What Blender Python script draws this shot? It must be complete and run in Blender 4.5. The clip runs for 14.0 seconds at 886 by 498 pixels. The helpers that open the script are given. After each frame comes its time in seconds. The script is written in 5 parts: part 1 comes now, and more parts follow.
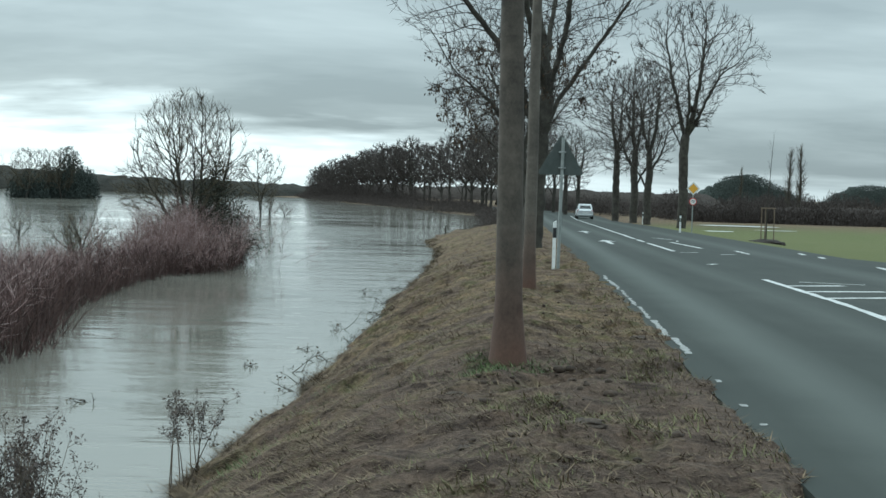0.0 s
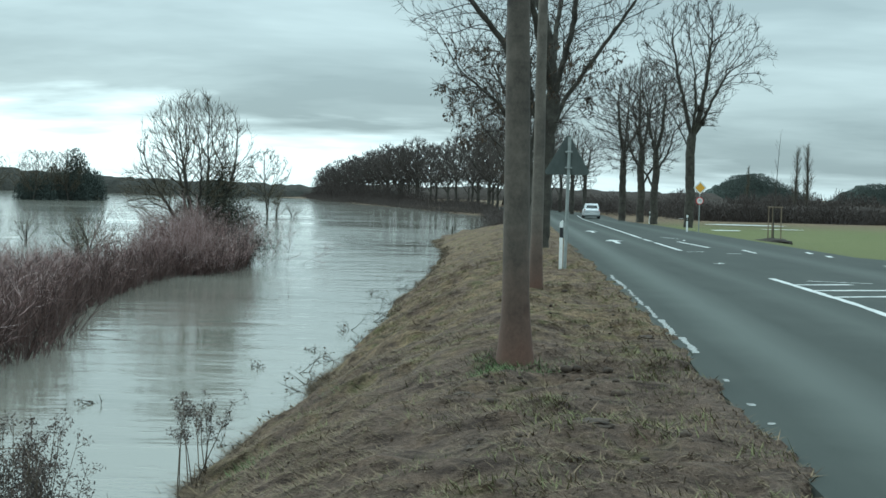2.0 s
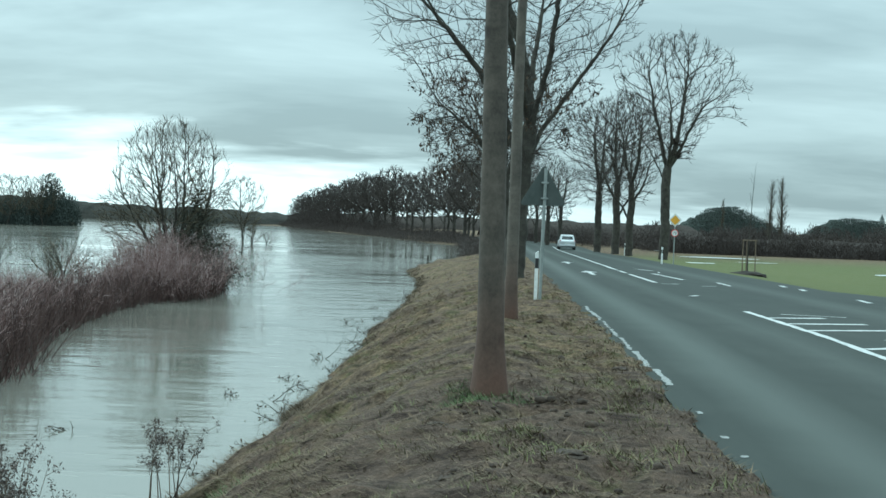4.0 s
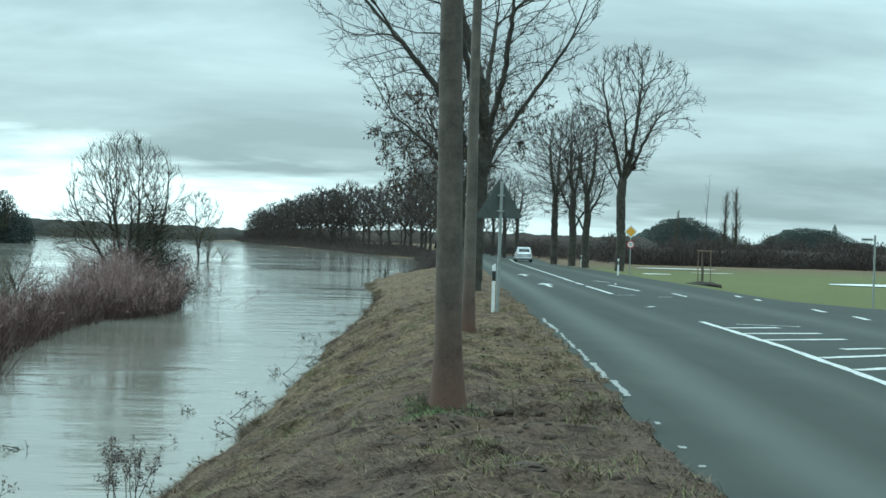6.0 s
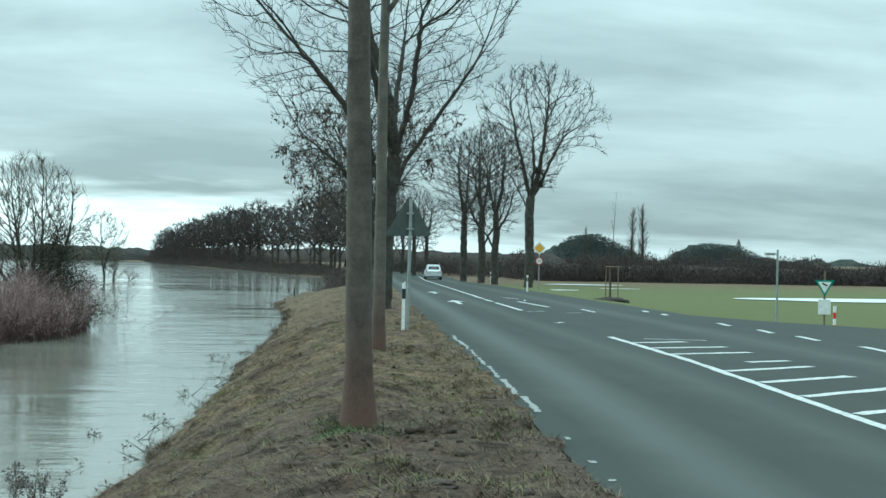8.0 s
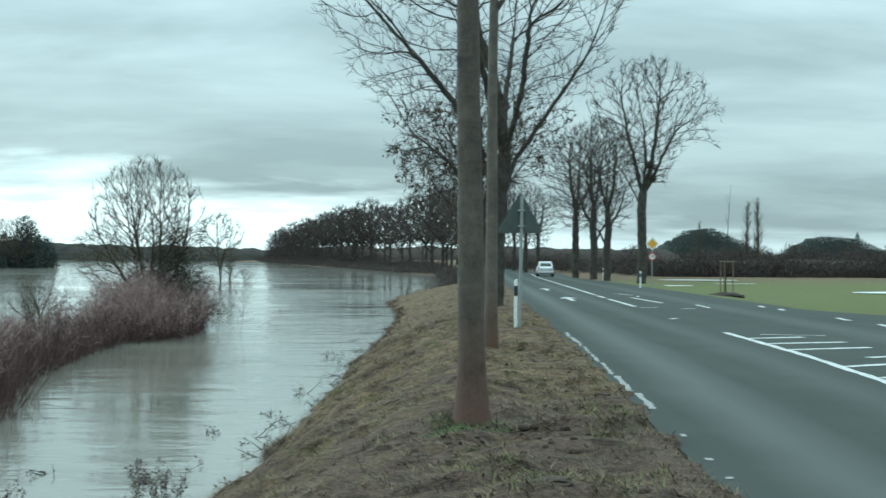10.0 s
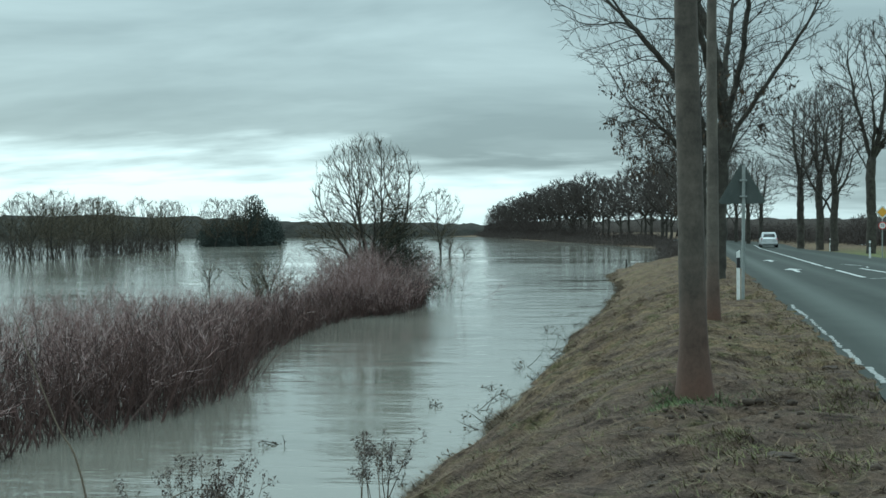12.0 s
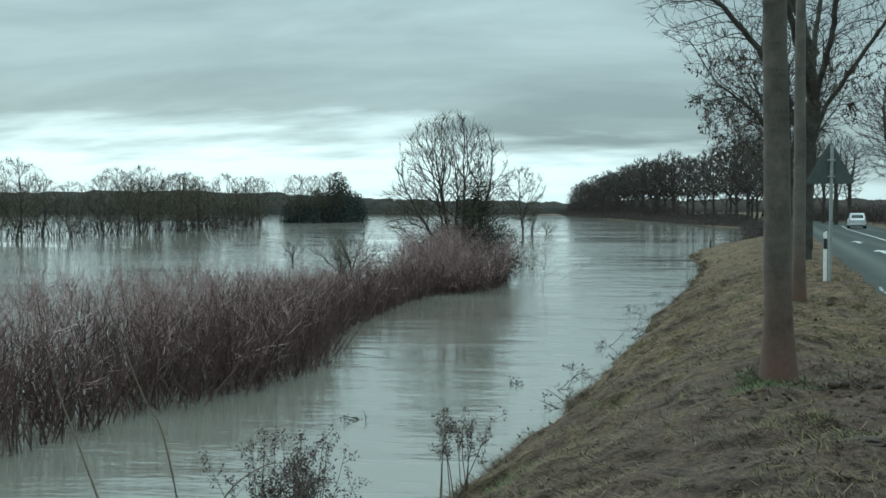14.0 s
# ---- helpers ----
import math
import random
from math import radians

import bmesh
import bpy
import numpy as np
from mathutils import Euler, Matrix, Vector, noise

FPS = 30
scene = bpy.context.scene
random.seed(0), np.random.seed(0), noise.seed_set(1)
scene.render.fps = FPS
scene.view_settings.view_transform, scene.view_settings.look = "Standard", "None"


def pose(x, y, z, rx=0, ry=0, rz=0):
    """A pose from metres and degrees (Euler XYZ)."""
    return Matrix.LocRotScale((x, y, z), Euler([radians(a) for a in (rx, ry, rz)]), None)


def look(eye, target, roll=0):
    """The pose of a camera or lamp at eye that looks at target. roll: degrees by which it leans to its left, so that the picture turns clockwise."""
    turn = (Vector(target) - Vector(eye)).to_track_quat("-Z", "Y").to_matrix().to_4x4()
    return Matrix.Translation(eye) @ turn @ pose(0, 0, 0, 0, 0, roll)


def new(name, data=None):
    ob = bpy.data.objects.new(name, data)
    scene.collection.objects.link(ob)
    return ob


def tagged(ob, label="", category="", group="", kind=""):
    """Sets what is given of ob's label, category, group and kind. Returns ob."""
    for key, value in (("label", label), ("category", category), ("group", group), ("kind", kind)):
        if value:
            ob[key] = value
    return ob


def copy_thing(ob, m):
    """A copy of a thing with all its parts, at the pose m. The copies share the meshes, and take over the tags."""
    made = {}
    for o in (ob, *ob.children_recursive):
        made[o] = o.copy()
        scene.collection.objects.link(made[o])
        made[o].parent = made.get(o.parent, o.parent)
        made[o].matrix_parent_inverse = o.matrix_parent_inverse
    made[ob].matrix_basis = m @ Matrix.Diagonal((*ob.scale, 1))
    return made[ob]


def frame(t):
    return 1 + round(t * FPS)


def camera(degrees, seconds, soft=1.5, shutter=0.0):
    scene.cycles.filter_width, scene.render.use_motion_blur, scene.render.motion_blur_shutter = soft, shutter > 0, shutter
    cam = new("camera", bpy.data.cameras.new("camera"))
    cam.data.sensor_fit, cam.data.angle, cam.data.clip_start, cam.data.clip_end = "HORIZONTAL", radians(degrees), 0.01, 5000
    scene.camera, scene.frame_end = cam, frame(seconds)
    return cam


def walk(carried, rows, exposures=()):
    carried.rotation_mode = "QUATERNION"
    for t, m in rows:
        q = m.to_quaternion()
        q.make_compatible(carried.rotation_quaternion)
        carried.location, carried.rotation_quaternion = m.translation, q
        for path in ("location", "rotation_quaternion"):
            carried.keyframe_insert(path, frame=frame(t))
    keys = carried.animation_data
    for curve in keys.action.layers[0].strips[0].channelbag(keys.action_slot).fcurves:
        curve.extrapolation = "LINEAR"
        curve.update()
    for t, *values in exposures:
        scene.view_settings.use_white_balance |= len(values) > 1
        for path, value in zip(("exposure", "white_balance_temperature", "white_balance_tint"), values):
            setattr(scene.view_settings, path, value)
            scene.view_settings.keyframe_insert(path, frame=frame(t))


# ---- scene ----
cam = camera(35.58, 14.0, shutter=0.35)
PATH = [
    (0, pose(0, 0, 1.5, 87.468, -1.668, 0.000)),
    (0.5, pose(0, 0, 1.5, 87.409, -1.770, -0.195)),
    (1, pose(0, 0, 1.5, 87.271, -1.951, -0.083)),
    (1.5, pose(0, 0, 1.5, 87.267, -1.718, 0.285)),
    (2, pose(0, 0, 1.5, 87.471, -1.438, 0.271)),
    (2.5, pose(0, 0, 1.5, 88.133, -2.151, -0.179)),
    (3, pose(0, 0, 1.5, 88.214, -2.188, -0.170)),
    (3.2, pose(0, 0, 1.5, 88.330, -2.190, -0.310)),
    (5.3, pose(0, 0, 1.5, 89.170, -1.900, -1.640)),
    (5.5, pose(0, 0, 1.5, 89.252, -1.877, -1.989)),
    (6, pose(0, 0, 1.5, 89.341, -1.568, -2.520)),
    (6.5, pose(0, 0, 1.5, 89.337, -1.243, -2.943)),
    (7, pose(0, 0, 1.5, 89.841, -1.376, -3.980)),
    (7.2, pose(0, 0, 1.5, 90.200, -1.370, -4.610)),
    (8.25, pose(0, 0, 1.5, 90.150, -1.000, -6.400)),
    (9.3, pose(0, 0, 1.5, 89.980, -0.650, -5.250)),
    (9.5, pose(0, 0, 1.5, 89.862, -0.625, -4.158)),
    (10, pose(0, 0, 1.5, 90.001, -0.367, -1.647)),
    (10.5, pose(0, 0, 1.5, 89.907, -0.176, 1.459)),
    (11, pose(0, 0, 1.5, 89.543, 0.245, 4.265)),
    (11.5, pose(0, 0, 1.5, 89.252, 0.269, 6.704)),
    (12, pose(0, 0, 1.5, 88.931, 0.546, 7.386)),
    (12.5, pose(0, 0, 1.5, 88.819, 0.235, 7.930)),
    (13, pose(0, 0, 1.5, 88.466, 0.187, 8.928)),
    (13.5, pose(0, 0, 1.5, 88.262, 0.021, 10.036)),
    (14, pose(0, 0, 1.5, 88.030, 0.100, 10.805)),
]
walk(cam, PATH, [(0.0, -0.04, 5620, -4), (1.0, 0.06, 5540, -7), (2.0, 0.13, 5430, -10), (3.0, 0.17, 5330, -12), (6.0, 0.18, 5270, -16), (9.5, 0.19, 5350, -14), (10.5, 0.05, 5350, -13), (11.5, -0.11, 5380, -13), (14.0, -0.21, 5400, -13)])

# ---- sky and light ----
world = bpy.data.worlds.new("overcast_sky")
scene.world = world
world.use_nodes = True
wn, wl = world.node_tree.nodes, world.node_tree.links
wn.clear()


def wmath(op, a, b=None, clamp=False):
    n = wn.new("ShaderNodeMath")
    n.operation, n.use_clamp = op, clamp
    for i, v in enumerate((a, b)):
        if v is None:
            continue
        if isinstance(v, (int, float)):
            n.inputs[i].default_value = v
        else:
            wl.new(v, n.inputs[i])
    return n.outputs[0]


SUN_AZ, SUN_EL = radians(-52), radians(27)      # the bright side of the cloud lies over the river
sky = wn.new("ShaderNodeTexSky")
sky.sky_type, sky.sun_disc = "NISHITA", False
sky.sun_elevation, sky.sun_rotation = SUN_EL, SUN_AZ
coord = wn.new("ShaderNodeTexCoord")
axes = wn.new("ShaderNodeSeparateXYZ")
wl.new(coord.outputs["Generated"], axes.inputs[0])
high = wmath("MAXIMUM", axes.outputs[2], 0.0)
flat = wmath("ADD", high, 0.17)
plan = wn.new("ShaderNodeCombineXYZ")
wl.new(wmath("DIVIDE", axes.outputs[0], flat), plan.inputs[0])
wl.new(wmath("DIVIDE", axes.outputs[1], flat), plan.inputs[1])
spread = wn.new("ShaderNodeMapping")
spread.inputs[3].default_value = (0.62, 1.0, 1.0)
spread.inputs[1].default_value = (3.1, 1.7, 0.4)
wl.new(plan.outputs[0], spread.inputs[0])
puffs = wn.new("ShaderNodeTexNoise")
puffs.inputs["Scale"].default_value = 1.35
puffs.inputs["Detail"].default_value = 5
puffs.inputs["Roughness"].default_value = 0.56
puffs.inputs["Distortion"].default_value = 0.25
wl.new(spread.outputs[0], puffs.inputs["Vector"])
wisps = wn.new("ShaderNodeTexNoise")
wisps.inputs["Scale"].default_value = 4.5
wisps.inputs["Detail"].default_value = 6
wl.new(spread.outputs[0], wisps.inputs["Vector"])
mixed = wmath("ADD", wmath("MULTIPLY", puffs.outputs[0], 0.92), wmath("MULTIPLY", wisps.outputs[0], 0.08))
# a clear bright strip lies under the cloud sheet, widest over the river, with a darker shelf of cloud above it
side = wmath("ADD", wmath("MULTIPLY", axes.outputs[0], -1.9), 0.68, clamp=True)
ahead = wmath("ADD", wmath("MULTIPLY", axes.outputs[1], 0.8), 0.25, clamp=True)
ragged_rim = wmath("ADD", wmath("MULTIPLY", wmath("SUBTRACT", mixed, 0.5), 0.055), wmath("MULTIPLY", wmath("SUBTRACT", wisps.outputs[0], 0.5), 0.018))
strip_top = wmath("ADD", 0.016, wmath("ADD", wmath("MULTIPLY", side, 0.046), ragged_rim))
shelf = wmath("SUBTRACT", 1.0, wmath("DIVIDE", wmath("ABSOLUTE", wmath("SUBTRACT", high, wmath("ADD", strip_top, 0.026))), 0.040), clamp=True)
mixed = wmath("SUBTRACT", mixed, wmath("MULTIPLY", shelf, 0.065))
cover = wn.new("ShaderNodeValToRGB")
cover.color_ramp.elements[0].position, cover.color_ramp.elements[0].color = 0.36, (0.605, 0.637, 0.637, 1)
cover.color_ramp.elements[1].position, cover.color_ramp.elements[1].color = 0.62, (0.93, 0.955, 0.94, 1)
wl.new(mixed, cover.inputs[0])
gap = wmath("MULTIPLY", wmath("SUBTRACT", strip_top, high), 38.0, clamp=True)
gap = wmath("MULTIPLY", gap, wmath("ADD", 0.30, wmath("MULTIPLY", wisps.outputs[0], 1.3)), clamp=True)
gap = wmath("MULTIPLY", wmath("MULTIPLY", gap, ahead), wmath("ADD", 0.22, wmath("MULTIPLY", side, 0.85)), clamp=True)
blend = wn.new("ShaderNodeMixRGB")
wl.new(gap, blend.inputs[0])
wl.new(cover.outputs[0], blend.inputs[1])
blend.inputs[2].default_value = (2.1, 2.12, 2.06, 1)
clouds = wn.new("ShaderNodeBackground")
clouds.inputs[1].default_value = 0.67
# an overcast sky is about three times as bright overhead as at its rim
lift = wmath("ADD", 0.86, wmath("MULTIPLY", wmath("POWER", high, 1.3), 3.6))
lit = wn.new("ShaderNodeVectorMath")
lit.operation = "SCALE"
wl.new(blend.outputs[0], lit.inputs[0])
wl.new(lift, lit.inputs[3])
wl.new(lit.outputs[0], clouds.inputs[0])
blue = wn.new("ShaderNodeBackground")
blue.inputs[1].default_value = 0.006
wl.new(sky.outputs[0], blue.inputs[0])
total = wn.new("ShaderNodeAddShader")
wl.new(clouds.outputs[0], total.inputs[0])
wl.new(blue.outputs[0], total.inputs[1])
out = wn.new("ShaderNodeOutputWorld")
wl.new(total.outputs[0], out.inputs[0])

sun_data = bpy.data.lights.new("veiled_sun", "SUN")
sun_data.energy, sun_data.angle, sun_data.color = 1.1, radians(18), (1.0, 0.96, 0.90)
sun = new("veiled_sun", sun_data)
sun.matrix_world = look((0, 0, 60), (-math.sin(SUN_AZ) * math.cos(SUN_EL) * 50, -math.cos(SUN_AZ) * math.cos(SUN_EL) * 50, 60 - math.sin(SUN_EL) * 50))

# ---- materials ----


def material(name, build, rough=0.8, metal=0.0, spec=0.5):
    m = bpy.data.materials.new(name)
    m.use_nodes = True
    nodes, links = m.node_tree.nodes, m.node_tree.links
    shader = nodes["Principled BSDF"]
    shader.inputs["Roughness"].default_value = rough
    shader.inputs["Metallic"].default_value = metal
    shader.inputs["Specular IOR Level"].default_value = spec
    build(nodes, links, shader)
    return m


def coords(nodes, links, scale=(1, 1, 1), kind="Object"):
    c, m = nodes.new("ShaderNodeTexCoord"), nodes.new("ShaderNodeMapping")
    links.new(c.outputs[kind], m.inputs[0])
    m.inputs[3].default_value = scale
    return m.outputs[0]


def grain(nodes, links, vector, scale, detail=5, rough=0.6):
    n = nodes.new("ShaderNodeTexNoise")
    n.inputs["Scale"].default_value, n.inputs["Detail"].default_value, n.inputs["Roughness"].default_value = scale, detail, rough
    if vector is not None:
        links.new(vector, n.inputs["Vector"])
    return n.outputs[0]


def ramp(nodes, links, fac, stops):
    r = nodes.new("ShaderNodeValToRGB")
    els = r.color_ramp.elements
    while len(els) < len(stops):
        els.new(0.5)
    for el, (p, c) in zip(els, stops):
        el.position, el.color = p, (*c, 1)
    links.new(fac, r.inputs[0])
    return r.outputs[0]


def mixcol(nodes, links, fac, a, b, mode="MIX"):
    n = nodes.new("ShaderNodeMixRGB")
    n.blend_type = mode
    for i, v in enumerate((fac, a, b)):
        if isinstance(v, (int, float)):
            n.inputs[i].default_value = v
        elif isinstance(v, tuple):
            n.inputs[i].default_value = (*v, 1)
        else:
            links.new(v, n.inputs[i])
    return n.outputs[0]


def bump(nodes, links, shader, height, strength, distance):
    b = nodes.new("ShaderNodeBump")
    b.inputs["Strength"].default_value, b.inputs["Distance"].default_value = strength, distance
    links.new(height, b.inputs["Height"])
    links.new(b.outputs[0], shader.inputs["Normal"])


def maths(nodes, links, op, a, b, clamp=False):
    n = nodes.new("ShaderNodeMath")
    n.operation, n.use_clamp = op, clamp
    for i, v in enumerate((a, b)):
        if isinstance(v, (int, float)):
            n.inputs[i].default_value = v
        else:
            links.new(v, n.inputs[i])
    return n.outputs[0]


def two_tone(name, dark, light, scale=8.0, stretch=(1, 1, 1), rough=0.8, metal=0.0, relief=0.3, depth=0.004, fine=60.0, spec=0.4):
    """A surface with broad stains and fine grain."""
    def build(nodes, links, shader):
        v = coords(nodes, links, stretch)
        broad, small = grain(nodes, links, v, scale), grain(nodes, links, v, fine, 3)
        both = maths(nodes, links, "ADD", maths(nodes, links, "MULTIPLY", broad, 0.65), maths(nodes, links, "MULTIPLY", small, 0.35))
        links.new(ramp(nodes, links, both, [(0.34, dark), (0.66, light)]), shader.inputs["Base Color"])
        bump(nodes, links, shader, both, relief, depth)
    return material(name, build, rough, metal, spec)


def by_island(name, stops, rough=0.85, spec=0.3):
    """Stems, blades and twigs that differ from piece to piece."""
    def build(nodes, links, shader):
        g = nodes.new("ShaderNodeNewGeometry")
        v = coords(nodes, links)
        small = grain(nodes, links, v, 9.0, 3)
        f = maths(nodes, links, "ADD", maths(nodes, links, "MULTIPLY", g.outputs["Random Per Island"], 0.7), maths(nodes, links, "MULTIPLY", small, 0.3))
        links.new(ramp(nodes, links, f, stops), shader.inputs["Base Color"])
    return material(name, build, rough, 0.0, spec)


def build_ground(nodes, links, shader):
    v = coords(nodes, links)
    big, mid, small = grain(nodes, links, v, 0.35, 4), grain(nodes, links, v, 2.6, 7, 0.65), grain(nodes, links, v, 22.0, 6, 0.75)
    straw = ramp(nodes, links, small, [(0.3, (0.066, 0.048, 0.030)), (0.5, (0.150, 0.108, 0.067)), (0.70, (0.250, 0.184, 0.114))])
    green = ramp(nodes, links, small, [(0.3, (0.034, 0.036, 0.016)), (0.7, (0.114, 0.112, 0.046))])
    soil = ramp(nodes, links, small, [(0.3, (0.050, 0.036, 0.028)), (0.7, (0.150, 0.108, 0.085))])
    a = mixcol(nodes, links, ramp(nodes, links, mid, [(0.51, (0, 0, 0)), (0.65, (0.75, 0.75, 0.75))]), straw, green)
    mud = maths(nodes, links, "ADD", maths(nodes, links, "MULTIPLY", big, 0.45), maths(nodes, links, "MULTIPLY", mid, 0.55))
    # bare trodden soil where wheels have run over the grass
    trodden = nodes.new("ShaderNodeVectorMath")
    trodden.operation = "DISTANCE"
    links.new(v, trodden.inputs[0])
    trodden.inputs[1].default_value = (1.6, 9.0, 0.0)
    worn = maths(nodes, links, "MULTIPLY", maths(nodes, links, "SUBTRACT", 6.5, trodden.outputs["Value"]), 0.022, clamp=True)
    verge = mixcol(nodes, links, ramp(nodes, links, maths(nodes, links, "SUBTRACT", mud, worn), [(0.42, (0.95, 0.95, 0.95)), (0.54, (0, 0, 0))]), a, soil)
    field_blades = mixcol(nodes, links, big, ramp(nodes, links, small, [(0.3, (0.064, 0.078, 0.028)), (0.7, (0.120, 0.138, 0.052))]), (0.130, 0.132, 0.058))
    # the mown meadow lies beyond the road
    place = nodes.new("ShaderNodeSeparateXYZ")
    links.new(v, place.inputs[0])
    # mottled turf tone; the shade of hollows between tufts is painted into it
    tuft_shade = grain(nodes, links, coords(nodes, links, (0.55, 1.25, 1.0)), 5.5, 6, 0.7)
    verge = mixcol(nodes, links, 1.0, verge, ramp(nodes, links, tuft_shade, [(0.36, (0.46, 0.44, 0.44)), (0.50, (1.0, 1.0, 1.0)), (0.66, (1.30, 1.26, 1.18))]), "MULTIPLY")
    beyond = maths(nodes, links, "SUBTRACT", place.outputs[0], maths(nodes, links, "MULTIPLY", place.outputs[1], 0.0555))
    beyond = maths(nodes, links, "MULTIPLY", maths(nodes, links, "SUBTRACT", beyond, 9.4), 1.5, clamp=True)
    near = maths(nodes, links, "MULTIPLY", maths(nodes, links, "SUBTRACT", 124.0, place.outputs[1]), 0.035, clamp=True)
    links.new(mixcol(nodes, links, maths(nodes, links, "MULTIPLY", beyond, near), verge, field_blades), shader.inputs["Base Color"])
    bump(nodes, links, shader, maths(nodes, links, "ADD", small, mid), 0.9, 0.06)


GROUND = material("dry_grass_and_soil", build_ground, 0.95, 0, 0.2)


def build_water(nodes, links, shader):
    v, across = coords(nodes, links, (0.8, 1.0, 1)), coords(nodes, links, (0.36, 1.0, 1))
    slow, swirl = grain(nodes, links, across, 0.085, 4), grain(nodes, links, across, 0.42, 5, 0.65)
    chop, ripple, fine = grain(nodes, links, v, 0.8, 4), grain(nodes, links, v, 2.6, 4, 0.65), grain(nodes, links, v, 8.0, 3)
    links.new(ramp(nodes, links, slow, [(0.35, (0.150, 0.145, 0.122)), (0.65, (0.200, 0.193, 0.165))]), shader.inputs["Base Color"])
    calm = maths(nodes, links, "ADD", maths(nodes, links, "MULTIPLY", slow, 0.5), maths(nodes, links, "MULTIPLY", swirl, 0.5))
    patch = ramp(nodes, links, calm, [(0.42, (0.16, 0.16, 0.16)), (0.58, (1, 1, 1))])
    h = maths(nodes, links, "ADD", chop, maths(nodes, links, "ADD", maths(nodes, links, "MULTIPLY", ripple, 0.42), maths(nodes, links, "MULTIPLY", fine, 0.10)))
    bump(nodes, links, shader, maths(nodes, links, "MULTIPLY", h, patch), 0.8, 0.026)
    links.new(ramp(nodes, links, calm, [(0.40, (0.05, 0.05, 0.05)), (0.60, (0.13, 0.13, 0.13))]), shader.inputs["Roughness"])
    shader.inputs["IOR"].default_value = 1.5


WATER = material("muddy_flood_water", build_water, 0.085, 0, 0.5)


def build_asphalt(nodes, links, shader):
    uv = nodes.new("ShaderNodeUVMap")
    at = nodes.new("ShaderNodeSeparateXYZ")
    links.new(uv.outputs[0], at.inputs[0])
    v = coords(nodes, links)
    long_v = coords(nodes, links, (1.0, 0.08, 1.0))
    stone, stain, streak = grain(nodes, links, v, 90.0, 3), grain(nodes, links, v, 0.6, 5), grain(nodes, links, long_v, 2.4, 4)
    base = ramp(nodes, links, maths(nodes, links, "ADD", maths(nodes, links, "MULTIPLY", stone, 0.4), maths(nodes, links, "MULTIPLY", maths(nodes, links, "ADD", stain, streak), 0.3)),
                [(0.35, (0.021, 0.026, 0.023)), (0.65, (0.042, 0.048, 0.042))])
    # tyres have polished two tracks in each lane; their sheen is painted in paler
    waver = maths(nodes, links, "ADD", at.outputs[0], maths(nodes, links, "MULTIPLY", stain, 0.25))
    outer = maths(nodes, links, "SUBTRACT", 1.15, maths(nodes, links, "MULTIPLY", maths(nodes, links, "ABSOLUTE", maths(nodes, links, "SUBTRACT", waver, 0.95), 0), 2.0), clamp=True)
    inner = maths(nodes, links, "SUBTRACT", 0.55, maths(nodes, links, "MULTIPLY", maths(nodes, links, "ABSOLUTE", maths(nodes, links, "SUBTRACT", waver, 2.55), 0), 1.1), clamp=True)
    lane = maths(nodes, links, "SUBTRACT", 0.6, maths(nodes, links, "MULTIPLY", maths(nodes, links, "ABSOLUTE", maths(nodes, links, "SUBTRACT", waver, 6.0), 0), 0.8), clamp=True)
    track = maths(nodes, links, "MAXIMUM", outer, maths(nodes, links, "MAXIMUM", inner, lane))
    links.new(mixcol(nodes, links, maths(nodes, links, "MULTIPLY", track, 0.75), base, (0.066, 0.075, 0.067)), shader.inputs["Base Color"])
    r = maths(nodes, links, "SUBTRACT", 0.72, maths(nodes, links, "MULTIPLY", track, 0.10))
    links.new(r, shader.inputs["Roughness"])
    bump(nodes, links, shader, stone, 0.4, 0.004)


ASPHALT = material("worn_asphalt", build_asphalt, 0.75, 0, 0.16)
PAINT = two_tone("worn_road_paint", (0.24, 0.25, 0.24), (0.62, 0.63, 0.62), 14, rough=0.7, fine=120)


def build_bark(low, high, scars, redfoot):
    def build(nodes, links, shader):
        v = coords(nodes, links, (1, 1, 0.75))
        broad, small = grain(nodes, links, v, 4.0, 6), grain(nodes, links, v, 38.0, 5, 0.65)
        both = maths(nodes, links, "ADD", maths(nodes, links, "MULTIPLY", broad, 0.72), maths(nodes, links, "MULTIPLY", small, 0.28))
        c = ramp(nodes, links, both, [(0.34, low), (0.66, high)])
        bands = grain(nodes, links, coords(nodes, links, (2.0, 2.0, 7.0)), 2.0, 5)
        c = mixcol(nodes, links, ramp(nodes, links, bands, [(0.50, (0, 0, 0)), (0.68, (0.30, 0.30, 0.30))]), c, low)
        rings = nodes.new("ShaderNodeTexVoronoi")
        rings.inputs["Scale"].default_value = 2.6
        links.new(coords(nodes, links, (1, 1, 0.9)), rings.inputs["Vector"])
        knot = ramp(nodes, links, rings.outputs["Distance"], [(0.10, (scars, scars, scars)), (0.19, (0, 0, 0))])
        c = mixcol(nodes, links, knot, c, (0.030, 0.026, 0.022))
        if redfoot:
            at = nodes.new("ShaderNodeSeparateXYZ")
            links.new(coords(nodes, links), at.inputs[0])
            edge = maths(nodes, links, "SUBTRACT", maths(nodes, links, "ADD", 0.60, maths(nodes, links, "MULTIPLY", broad, 1.1)), at.outputs[2])
            c = mixcol(nodes, links, maths(nodes, links, "MULTIPLY", edge, 0.9, clamp=True), c, mixcol(nodes, links, small, (0.062, 0.036, 0.027), (0.135, 0.078, 0.058)))
        links.new(c, shader.inputs["Base Color"])
        bump(nodes, links, shader, both, 0.7, 0.012)
    return build


